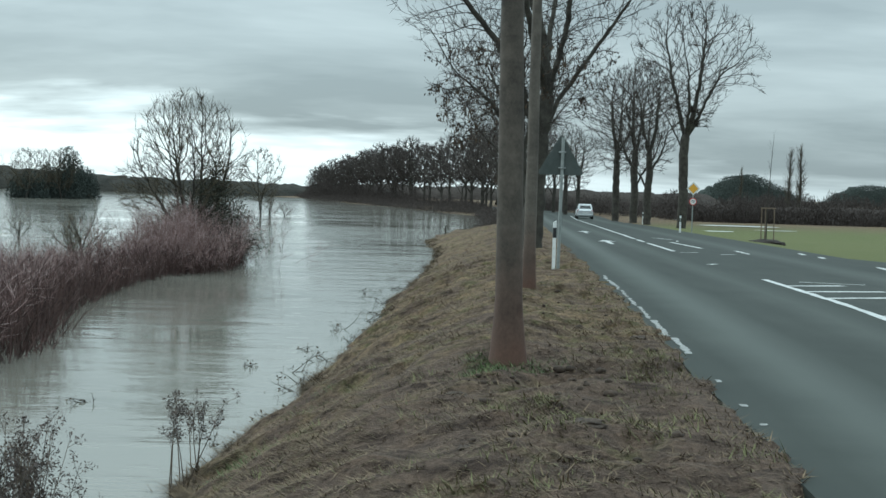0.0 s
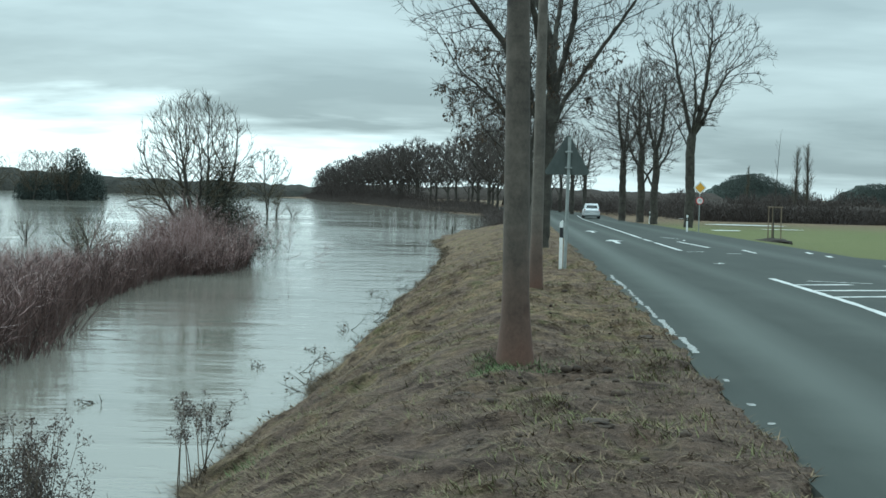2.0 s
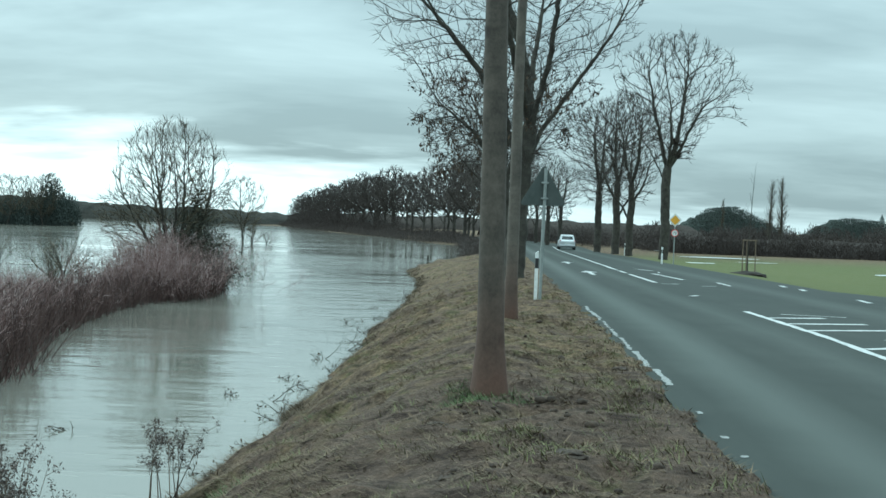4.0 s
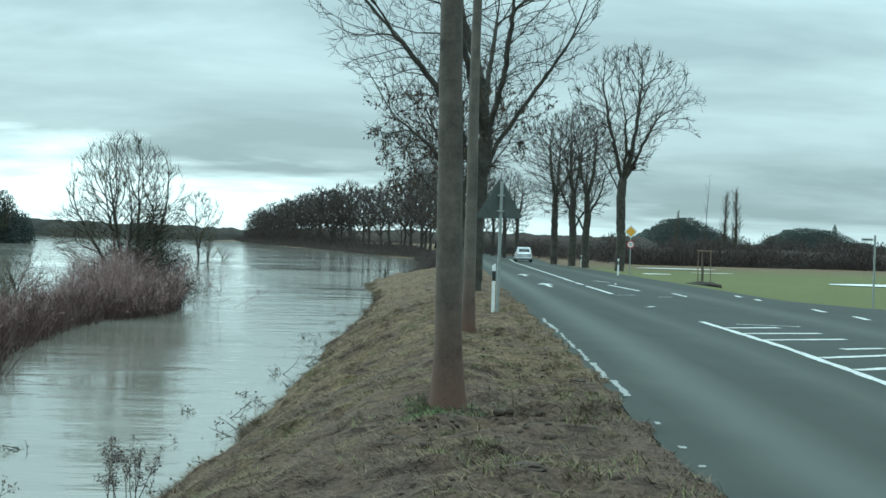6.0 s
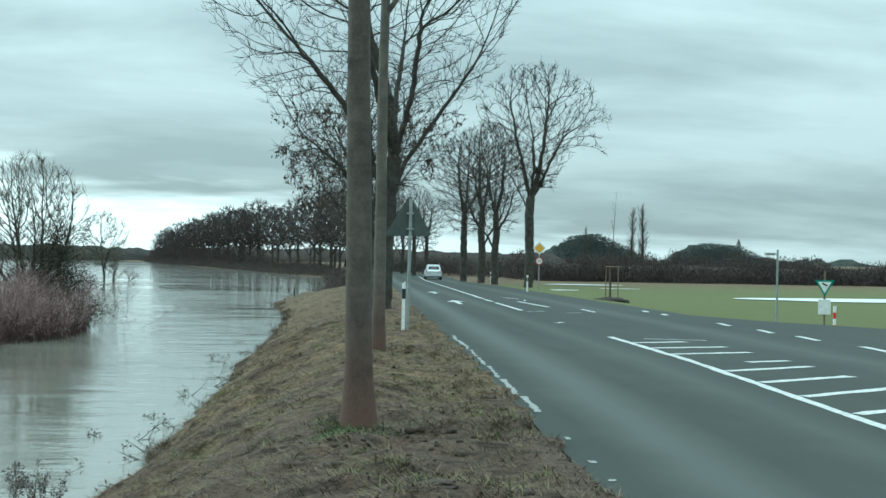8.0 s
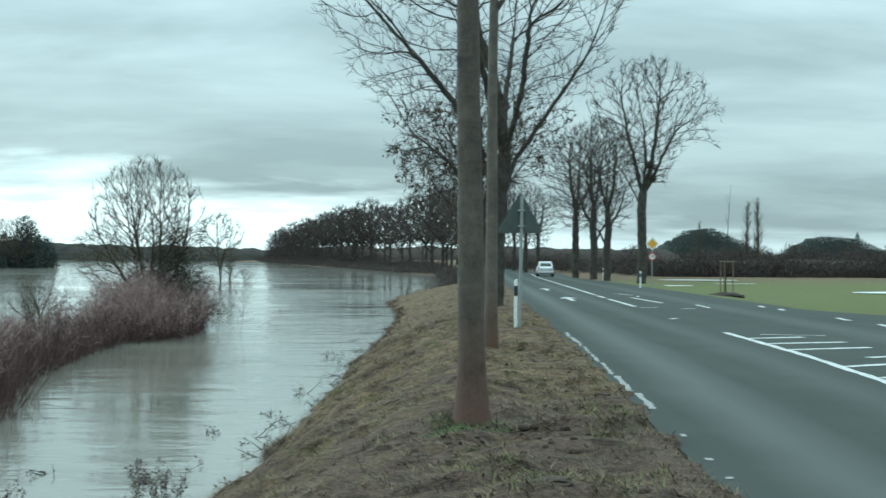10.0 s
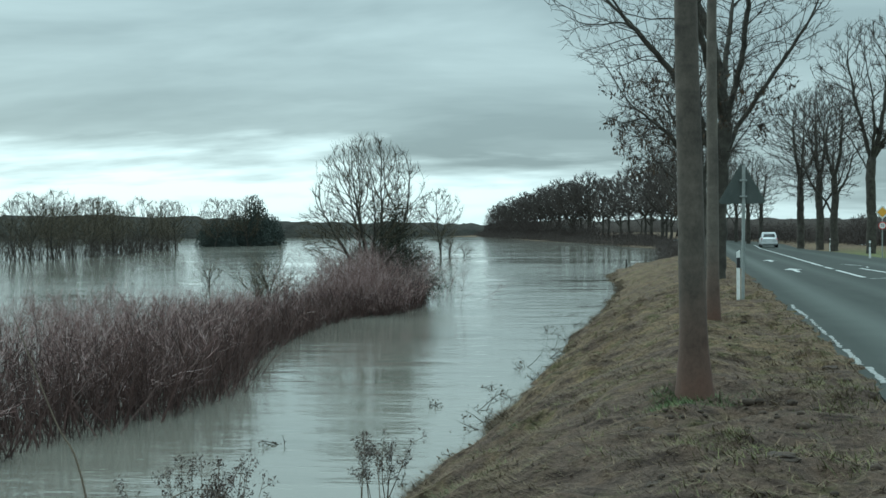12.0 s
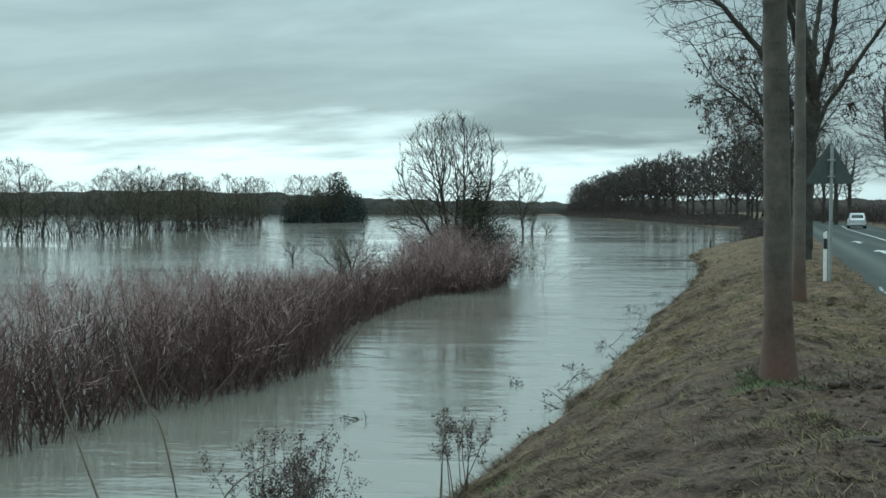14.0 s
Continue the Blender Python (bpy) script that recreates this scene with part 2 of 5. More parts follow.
BARK_YOUNG = material("smooth_grey_bark", build_bark((0.038, 0.033, 0.028), (0.122, 0.104, 0.086), 0.9, True), 0.85, 0, 0.3)
BARK_PALE = material("pale_grey_bark", build_bark((0.060, 0.053, 0.046), (0.150, 0.132, 0.110), 0.6, True), 0.85, 0, 0.3)
BARK_OLD = material("dark_ridged_bark", build_bark((0.028, 0.026, 0.022), (0.085, 0.078, 0.066), 0.3, False), 0.92, 0, 0.2)
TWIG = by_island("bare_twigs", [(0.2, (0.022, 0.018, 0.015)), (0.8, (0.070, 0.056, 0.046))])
# The bare twigs again, paler: distance haze is mixed into their colour
TWIG_FAR = by_island("hazed_avenue_twigs", [(0.2, (0.034, 0.029, 0.026)), (0.8, (0.090, 0.075, 0.066))])
TWIG_WILLOW = by_island("willow_twigs", [(0.2, (0.040, 0.034, 0.024)), (0.8, (0.120, 0.100, 0.066))])
DRY_LEAF = by_island("withered_leaves", [(0.2, (0.030, 0.022, 0.016)), (0.8, (0.085, 0.058, 0.036))])
IVY = by_island("ivy_leaves", [(0.2, (0.024, 0.026, 0.018)), (0.8, (0.056, 0.058, 0.040))], 0.7)
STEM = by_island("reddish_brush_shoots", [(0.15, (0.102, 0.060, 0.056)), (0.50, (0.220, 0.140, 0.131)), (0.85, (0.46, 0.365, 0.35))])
# Low front stems; waterline shade and murky reflection are put into this dark colour
STEM_SHADED = by_island("shaded_brush_stems", [(0.15, (0.034, 0.021, 0.019)), (0.85, (0.105, 0.064, 0.057))])
# Main stems of the brush, darker than the shoots
STEM_DARK = by_island("dark_brush_stems", [(0.15, (0.040, 0.023, 0.021)), (0.85, (0.110, 0.066, 0.060))])
WEED = by_island("withered_weed_stems", [(0.15, (0.040, 0.030, 0.022)), (0.85, (0.17, 0.135, 0.10))])
SEED = by_island("dry_seed_heads", [(0.15, (0.045, 0.035, 0.031)), (0.85, (0.150, 0.120, 0.105))])
BLADE = by_island("dry_grass_blades", [(0.12, (0.118, 0.084, 0.055)), (0.45, (0.145, 0.104, 0.067)), (0.68, (0.190, 0.139, 0.090)), (0.84, (0.130, 0.118, 0.062))])
DANK = by_island("dark_wet_grass", [(0.15, (0.035, 0.024, 0.016)), (0.85, (0.13, 0.095, 0.055))])
FRESH = by_island("fresh_grass_blades", [(0.15, (0.062, 0.092, 0.036)), (0.85, (0.125, 0.170, 0.072))])
LUSH = by_island("green_grass_blades", [(0.15, (0.100, 0.104, 0.046)), (0.85, (0.195, 0.188, 0.088))])
SOIL = two_tone("turned_soil", (0.022, 0.016, 0.012), (0.075, 0.054, 0.040), 9, rough=0.97, relief=1.0, depth=0.03, fine=40)
FAR_WOOD = by_island("bare_far_wood", [(0.15, (0.048, 0.040, 0.036)), (0.85, (0.084, 0.069, 0.062))])
FAR_PINE = by_island("dark_evergreen_wood", [(0.15, (0.036, 0.045, 0.040)), (0.85, (0.066, 0.080, 0.071))])
MULCH = two_tone("dark_bark_mulch", (0.010, 0.008, 0.007), (0.040, 0.031, 0.025), 9, rough=0.97, relief=1.0, depth=0.03, fine=40)
# Whitish, fairly smooth surface of the meadow puddles
PALE_PUDDLE = two_tone("pale_puddle_surface", (0.46, 0.49, 0.49), (0.70, 0.72, 0.72), 0.8, rough=0.35, relief=0.1, fine=6)
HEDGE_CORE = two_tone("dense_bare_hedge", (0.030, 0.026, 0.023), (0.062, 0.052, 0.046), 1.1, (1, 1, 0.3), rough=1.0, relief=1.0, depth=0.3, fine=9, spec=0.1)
WORN_LINE = two_tone("crumbled_edge_paint", (0.10, 0.10, 0.095), (0.36, 0.37, 0.36), 22, rough=0.8, fine=150)
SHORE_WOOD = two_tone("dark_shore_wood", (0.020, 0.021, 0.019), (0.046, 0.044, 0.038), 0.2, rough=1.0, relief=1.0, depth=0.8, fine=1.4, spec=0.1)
HILL = two_tone("wooded_hillside", (0.026, 0.033, 0.030), (0.054, 0.063, 0.056), 0.25, rough=1.0, relief=1.0, depth=0.8, fine=1.6, spec=0.1)
STEEL = two_tone("galvanised_steel", (0.20, 0.22, 0.21), (0.34, 0.36, 0.35), 6, rough=0.55, metal=0.4, fine=80, relief=0.1)
SIGN_BACK = two_tone("weathered_sign_back", (0.055, 0.066, 0.062), (0.095, 0.108, 0.102), 4, rough=0.6, metal=0.3, relief=0.1)
WHITE = two_tone("dirty_white_plastic", (0.55, 0.56, 0.55), (0.80, 0.81, 0.80), 9, rough=0.5, relief=0.05)
BLACK = two_tone("black_plastic", (0.012, 0.012, 0.013), (0.026, 0.026, 0.028), 9, rough=0.5, relief=0.05)
YELLOW = two_tone("amber_sign_film", (0.58, 0.30, 0.03), (0.72, 0.40, 0.05), 6, rough=0.4, relief=0.05)
RED = two_tone("red_sign_film", (0.42, 0.03, 0.025), (0.56, 0.05, 0.04), 6, rough=0.4, relief=0.05)
GREEN = two_tone("green_sign_film", (0.01, 0.16, 0.11), (0.02, 0.23, 0.16), 6, rough=0.4, relief=0.05)
STAKE = two_tone("peeled_wood_stakes", (0.09, 0.065, 0.045), (0.22, 0.17, 0.12), 10, (1, 1, 0.2), rough=0.85)
CAR_PAINT = two_tone("silver_car_paint", (0.52, 0.54, 0.55), (0.60, 0.62, 0.63), 2, rough=0.28, metal=0.35, relief=0.02, spec=0.6)
GLASS = two_tone("tinted_car_glass", (0.010, 0.014, 0.015), (0.020, 0.026, 0.027), 2, rough=0.06, relief=0.0, spec=0.8)
TAIL = two_tone("red_lamp_lens", (0.20, 0.012, 0.012), (0.32, 0.02, 0.02), 8, rough=0.2, relief=0.02)
RUBBER = two_tone("tyre_rubber", (0.012, 0.012, 0.012), (0.03, 0.03, 0.03), 12, rough=0.9)
RIM = two_tone("grey_wheel_rim", (0.25, 0.26, 0.26), (0.4, 0.41, 0.41), 12, rough=0.4, metal=0.6)

# ---- building helpers ----


def thing(name, label, category, at=(0, 0, 0), turn=0.0, group="", kind=""):
    e = new(name)
    e.matrix_basis = pose(*at, 0, 0, turn)
    return tagged(e, label, category, group, kind)


def mesh_of(name, verts, faces, mat, smooth=False):
    me = bpy.data.meshes.new(name)
    me.from_pydata([tuple(map(float, v)) for v in verts] if not isinstance(verts, list) else verts, [], faces)
    me.materials.append(mat)
    if smooth:
        me.polygons.foreach_set("use_smooth", [True] * len(me.polygons))
    me.update()
    return me


def part(name, bm, mat, parent=None, label="", smooth=False):
    me = bpy.data.meshes.new(name)
    bm.to_mesh(me)
    bm.free()
    me.materials.append(mat)
    if smooth:
        me.polygons.foreach_set("use_smooth", [True] * len(me.polygons))
    ob = new(name, me)
    ob.parent = parent
    return tagged(ob, label)


def box(bm, size, at, bevel=0.0, turn=None):
    made = bmesh.ops.create_cube(bm, size=1.0)["verts"]
    m = Matrix.Translation(at) @ (turn or Matrix.Identity(4)) @ Matrix.Diagonal((*size, 1))
    bmesh.ops.transform(bm, matrix=m, verts=made)
    if bevel:
        edges = list({e for v in made for e in v.link_edges})
        bmesh.ops.bevel(bm, geom=edges, offset=bevel, segments=2, affect="EDGES", profile=0.5)
    return bm


def rod(bm, a, b, r0, r1=None, sides=10):
    a, b = Vector(a), Vector(b)
    turn = (b - a).to_track_quat("Z", "Y").to_matrix().to_4x4()
    bmesh.ops.create_cone(bm, cap_ends=True, segments=sides, radius1=r0, radius2=r0 if r1 is None else r1, depth=(b - a).length,
                          matrix=Matrix.Translation((a + b) / 2) @ turn)
    return bm


def slab(bm, outline, thick, m=None):
    """A flat plate of the given outline (x, z), thick along y."""
    front = [bm.verts.new((x, -thick / 2, z)) for x, z in outline]
    back = [bm.verts.new((x, thick / 2, z)) for x, z in outline]
    n = len(outline)
    bm.faces.new(front)
    bm.faces.new(back[::-1])
    for i in range(n):
        bm.faces.new((front[i], back[i], back[(i + 1) % n], front[(i + 1) % n]))
    if m is not None:
        bmesh.ops.transform(bm, matrix=m, verts=front + back)
    bmesh.ops.recalc_face_normals(bm, faces=bm.faces[:])
    return bm


def vnoise(x, y, seed=0):
    """Smooth value noise, 0 to 1, on arrays."""
    x, y = np.asarray(x, float), np.asarray(y, float)
    xi, yi = np.floor(x), np.floor(y)
    fx, fy = x - xi, y - yi
    fx, fy = fx * fx * (3 - 2 * fx), fy * fy * (3 - 2 * fy)

    def corner(a, b):
        v = np.sin(a * 127.1 + b * 311.7 + seed * 74.7) * 43758.5453
        return v - np.floor(v)
    return (corner(xi, yi) * (1 - fx) + corner(xi + 1, yi) * fx) * (1 - fy) + (corner(xi, yi + 1) * (1 - fx) + corner(xi + 1, yi + 1) * fx) * fy


def step(a, b, x):
    t = np.clip((x - a) / (b - a), 0, 1)
    return t * t * (3 - 2 * t)


# ---- the lie of the land ----
LEVEL = -1.30                     # the flood


def drop(y):
    """The road falls gently ahead."""
    y = np.asarray(y, float)
    return -0.0098 * np.clip(y - 20, 0, 112) - 0.03 * step(10, 30, y)


# the road's left edge: straight, then a bend to the left
BEND, RADIUS, TURN0, TURN1 = 150.0, 120.0, math.atan(0.0555), radians(-16.8)


def road_line(s):
    if s <= BEND:
        return 1.6 + 0.0555 * s, s, TURN0
    x0, y0 = 1.6 + 0.0555 * BEND, BEND
    a = max(TURN0 - (s - BEND) / RADIUS, TURN1)
    x, y = x0 + RADIUS * (math.cos(a) - math.cos(TURN0)), y0 + RADIUS * (math.sin(TURN0) - math.sin(a))
    rest = (s - BEND) - (TURN0 - a) * RADIUS
    return x + rest * math.sin(a), y + rest * math.cos(a), a


def road_at(s, o, z=0.0):
    x, y, a = road_line(s)
    return x + o * math.cos(a), y - o * math.sin(a), float(drop(y)) + z


_line = np.array([road_line(s)[:2] for s in np.arange(-80, 900, 2.0)])


def edge_x(y):
    return np.interp(y, _line[:, 1], _line[:, 0])


def road_width(y):
    return np.interp(y, [-60, 20, 30, 34.6, 36.7, 41, 100, 118], [16, 15, 12.2, 10.4, 9.3, 8.1, 8.0, 7.3])


def shore_x(y):
    y = np.asarray(y, float)
    x = np.interp(y, [-80, 0, 8, 13.5, 16.8, 20.6, 25.3, 37, 48.7, 60, 72, 80, 98, 125, 142, 180, 247, 285, 300, 345],
                  [-4, -2.6, -2.3, -2.08, -1.72, -1.58, -1.4, -0.9, -0.35, -0.2, -0.75, -0.2, 3.0, 4.2, 4.0, -5.4, -22.5, -30, -60, -420])
    return x + (vnoise(y * 1.3, y * 0, 3) - 0.5) * 0.42 + (vnoise(y * 5.0, y * 0, 4) - 0.5) * 0.20


PITS = ((0.33, 10.05, 0.19, 0.15), (0.55, 10.35, 0.12, 0.07), (0.98, 11.1, 0.15, 0.09), (1.15, 8.1, 0.16, 0.10), (1.95, 14.2, 0.14, 0.08), (1.55, 9.3, 0.22, 0.06), (0.7, 8.6, 0.2, 0.06), (-1.0, 17.0, 0.5, 0.16), (-0.9, 21.5, 0.7, 0.2))


def ground(x, y):
    x, y = np.asarray(x, float), np.asarray(y, float)
    xs, xe, top = shore_x(y), edge_x(y), drop(y)
    u, o, w = x - xs, x - xe, road_width(y)
    crest = 0.66 * np.maximum(xe - xs, 1.0)
    t = np.clip(u / crest, 0, 1)
    bank = LEVEL + (top - LEVEL) * (1 - (1 - t) ** 1.75)
    rough = (vnoise(x * 1.1, y * 1.1, 1) - 0.5) * 0.12 + (vnoise(x * 2.4, y * 3.4, 2) - 0.5) * 0.15 + (vnoise(x * 5, y * 7, 5) - 0.5) * 0.09
    for hx, hy, wide, deep in PITS:
        bank = bank - deep * np.exp(-((x - hx) ** 2 + (y - hy) ** 2) / wide ** 2)
    z = bank + rough * np.clip(u * 1.2 + 0.25, 0, 1) * np.clip(-o * 2.2 + 0.05, 0, 1)
    z = np.where(u < 0, LEVEL - 0.04 + np.maximum(u * 0.6, -1.7), z)
    far = np.maximum(step(385, 430, y), step(-250, -280, x))
    z = np.where(u < 0, z + far * 2.2, z)
    field = -0.92 + (vnoise(x * 0.07, y * 0.07, 6) - 0.5) * 0.06
    right = top - 0.05 + (field - top + 0.05) * step(0.4, 5.0, o - w)
    crept = (vnoise(y * 2.3, y * 0, 17) - 0.80) * 0.20      # turf creeping over the asphalt
    z = np.where((o > -0.35) & (o < crept), np.maximum(z, top + 0.022 + rough * 0.25), z)
    z = np.where(o > crept, np.where(o < w, top - 0.07, right), z)
    return z


def sheet(name, xs, ys, zs, mat, smooth=True):
    """A grid of points (rows by columns) as one surface."""
    r, c = xs.shape
    verts = np.stack([xs, ys, zs], 2).reshape(-1, 3)
    i = np.arange(r * c).reshape(r, c)
    quads = np.stack([i[:-1, :-1], i[:-1, 1:], i[1:, 1:], i[1:, :-1]], 2).reshape(-1, 4)
    return new(name, mesh_of(name, verts, quads.tolist(), mat, smooth))


# ---- ground, water, road ----
cols = np.concatenate([-np.geomspace(600, 3.2, 26), np.arange(-3, 6.6, 0.09), 6.6 + np.geomspace(0.3, 700, 44)])
rows = np.concatenate([np.arange(-60, 5, 4.0), np.arange(5, 34, 0.11), np.arange(34, 90, 0.5), 90 + np.geomspace(1, 1400, 90)])
gy = np.repeat(rows[:, None], len(cols), 1)
gx = shore_x(gy) * np.where(gy < 300, 1, 1) + cols[None, :]
tagged(sheet("ground", gx, gy, ground(gx, gy), GROUND), "rough winter grass verge, river bank and green meadow", "ground", kind="structure")

wy, wx = np.meshgrid(np.concatenate([np.arange(-60, 60, 6.0), np.geomspace(60, 420, 40)]), np.concatenate([np.geomspace(-320, -10, 40), np.arange(-8, 14, 2.0)]), indexing="ij")
tagged(sheet("water", wx, wy, np.full(wx.shape, LEVEL), WATER), "muddy grey-green river in flood, rippled by the current", "water", kind="structure")

srows = np.concatenate([np.arange(-50, 60, 0.4), np.arange(60, 430, 2.0)])
fractions = np.array([0, 0, 0.06, 0.15, 0.3, 0.45, 0.6, 0.8, 1.0, 1.0])
rx, ry, rz, ru, rv = ([] for _ in range(5))
for s in srows:
    _, y0, _ = road_line(s)
    w = float(road_width(y0))
    wob = (float(vnoise(s * 1.9, 0.0, 8)) - 0.5) * 0.14 + (float(vnoise(s * 0.4, 0.0, 9)) - 0.5) * 0.12
    for k, f in enumerate(fractions):
        o = f * w + (wob - 0.16 if k < 2 else 0)
        p = road_at(s, o)
        rx.append(p[0]), ry.append(p[1]), rz.append(p[2] - (0.16 if k in (0, 9) else 0.0)), ru.append(o), rv.append(s)
shape = (len(srows), len(fractions))
road = sheet("road", np.array(rx).reshape(shape), np.array(ry).reshape(shape), np.array(rz).reshape(shape), ASPHALT, False)
layer = road.data.uv_layers.new(name="along")
loops = np.zeros(len(road.data.loops), int)
road.data.loops.foreach_get("vertex_index", loops)
layer.data.foreach_set("uv", np.stack([np.array(ru)[loops], np.array(rv)[loops]], 1).ravel())
tagged(road, "worn grey asphalt country road with polished tyre tracks", "road", kind="structure")


def marking(s0, o0, s1, o1, width, label, ragged=0.02, seed=0, mat=None):
    """A stroke of road paint from (s0, o0) to (s1, o1), along and across the road."""
    rnd = random.Random(seed * 31 + int(s0 * 100))
    fine = 0.09 if mat else 0.35
    n = max(2, int(abs(s1 - s0) / fine + abs(o1 - o0) / fine))
    bm = bmesh.new()
    a, b = Vector(road_at(s0, o0)), Vector(road_at(s1, o1))
    side = (b - a).cross(Vector((0, 0, 1))).normalized() * width / 2
    last = None
    for i in range(n + 1):
        f = i / n
        p = Vector(road_at(s0 + (s1 - s0) * f, o0 + (o1 - o0) * f, 0.005))
        l = bm.verts.new(p - side * (1 + rnd.uniform(-1, 0.5) * ragged / width * 2))
        r = bm.verts.new(p + side * (1 + rnd.uniform(-1, 0.5) * ragged / width * 2))
        if last:
            bm.faces.new((last[0], last[1], r, l))
        last = (l, r)
    bmesh.ops.recalc_face_normals(bm, faces=bm.faces[:])
    ob = part("road_marking", bm, mat or PAINT)
    return tagged(ob, label, "road marking", kind="structure")


marking(62, 3.33, 150, 4.0, 0.14, "long solid white centre line on the road")
for s0, s1, o in ((58.2, 63.5, 3.30), (53.5, 56.8, 3.27), (43.0, 51.8, 3.24)):
    marking(s0, o, s1, o, 0.15, "short white centre dash on the road")
marking(13.0, 3.08, 26.9, 3.20, 0.14, "white border line of the hatched traffic island")
marking(5.0, 3.10, 13.0, 3.08, 0.14, "white border line of the hatched traffic island")
marking(26.3, 3.75, 26.0, 4.9, 0.10, "slanting white hatch bar inside the traffic island", 0.02)
for k in range(9):
    s = 24.75 - 1.66 * k
    marking(s, 3.95 if k == 3 else 3.2, s + (0.65 + 0.09 * min(k, 6)) * (0.45 if k == 3 else 1), 4.35 if k == 0 else 4.70, 0.20, "slanting white hatch bar inside the traffic island", 0.03, k)
for s0, s1 in ((26.6, 28.4), (29.7, 31.3), (33.3, 35.0), (40.4, 41.6), (43.2, 44.6), (22.8, 24.6)):
    marking(s0, 7.28, s1, 7.42, 0.16, "white lane dash beside the road mouth")
marking(47.0, 4.62, 54.2, 4.36, 0.16, "white line at the start of the turning lane")
for s0, o0, s1, o1 in ((55.6, 4.8, 57.0, 4.9), (58.6, 4.9, 61.6, 4.35), (42.2, 5.42, 45.2, 5.5), (41.9, 3.3, 42.4, 3.9), (33.4, 3.0, 33.9, 3.25), (41.2, 4.4, 41.5, 4.9)):
    marking(s0, o0, s1, o1, 0.14, "worn scrap of white road paint", 0.05)
# arrows in the near lane, mostly worn away
for s in (51.8, 70.0):
    bm = bmesh.new()
    spots = [(s - 2.6, 1.68), (s + 0.4, 1.68), (s + 0.4, 1.42), (s + 2.6, 1.76), (s + 0.9, 2.15), (s + 0.6, 1.86), (s - 2.6, 1.84)]
    bm.faces.new([bm.verts.new(road_at(a, o, 0.005)) for a, o in spots])
    bmesh.ops.recalc_face_normals(bm, faces=bm.faces[:])
    tagged(part("road_marking", bm, PAINT), "worn white direction arrow on the lane", "road marking", kind="structure")
# the edge line, broken where the verge has crept over it
rnd = random.Random(5)
s = 13.0
while s < 25:
    n = rnd.uniform(0.7, 1.9)
    marking(s, 0.04 + rnd.uniform(-0.03, 0.03), s + n, 0.05 + rnd.uniform(-0.03, 0.03), rnd.uniform(0.05, 0.08), "crumbled white edge line of the road", 0.022, int(s * 10), WORN_LINE)
    s += n + rnd.uniform(0.04, 0.25)
for s in (11.05, 9.8, 9.0):
    n = rnd.uniform(0.08, 0.16)
    marking(s, 0.05, s + n, 0.06, rnd.uniform(0.05, 0.08), "crumbled white edge line of the road", 0.022, int(s), WORN_LINE)

# puddles on the meadow
for k, (px, py, lx, ly) in enumerate(((33, 157, 5.5, 3.0), (23.8, 111, 3.2, 1.2), (17.6, 93, 2.3, 0.9), (36, 79, 9.5, 3.2), (25, 133, 3.0, 1.2), (24, 99, 1.6, 0.5))):
    bm = bmesh.new()
    ring = []
    for i in range(40):
        a = i / 40 * math.tau
        k1 = 0.75 + 0.5 * float(vnoise(math.cos(a) * 1.8 + k * 7, math.sin(a) * 1.8, 12))
        ring.append(bm.verts.new((px + math.cos(a) * lx * k1, py + math.sin(a) * ly * k1, -0.872)))
    bm.faces.new(ring)
    tagged(part("puddle", bm, PALE_PUDDLE), "pale whitish puddle lying on the meadow", "puddle", group="puddles on the meadow")

# ---- trees ----


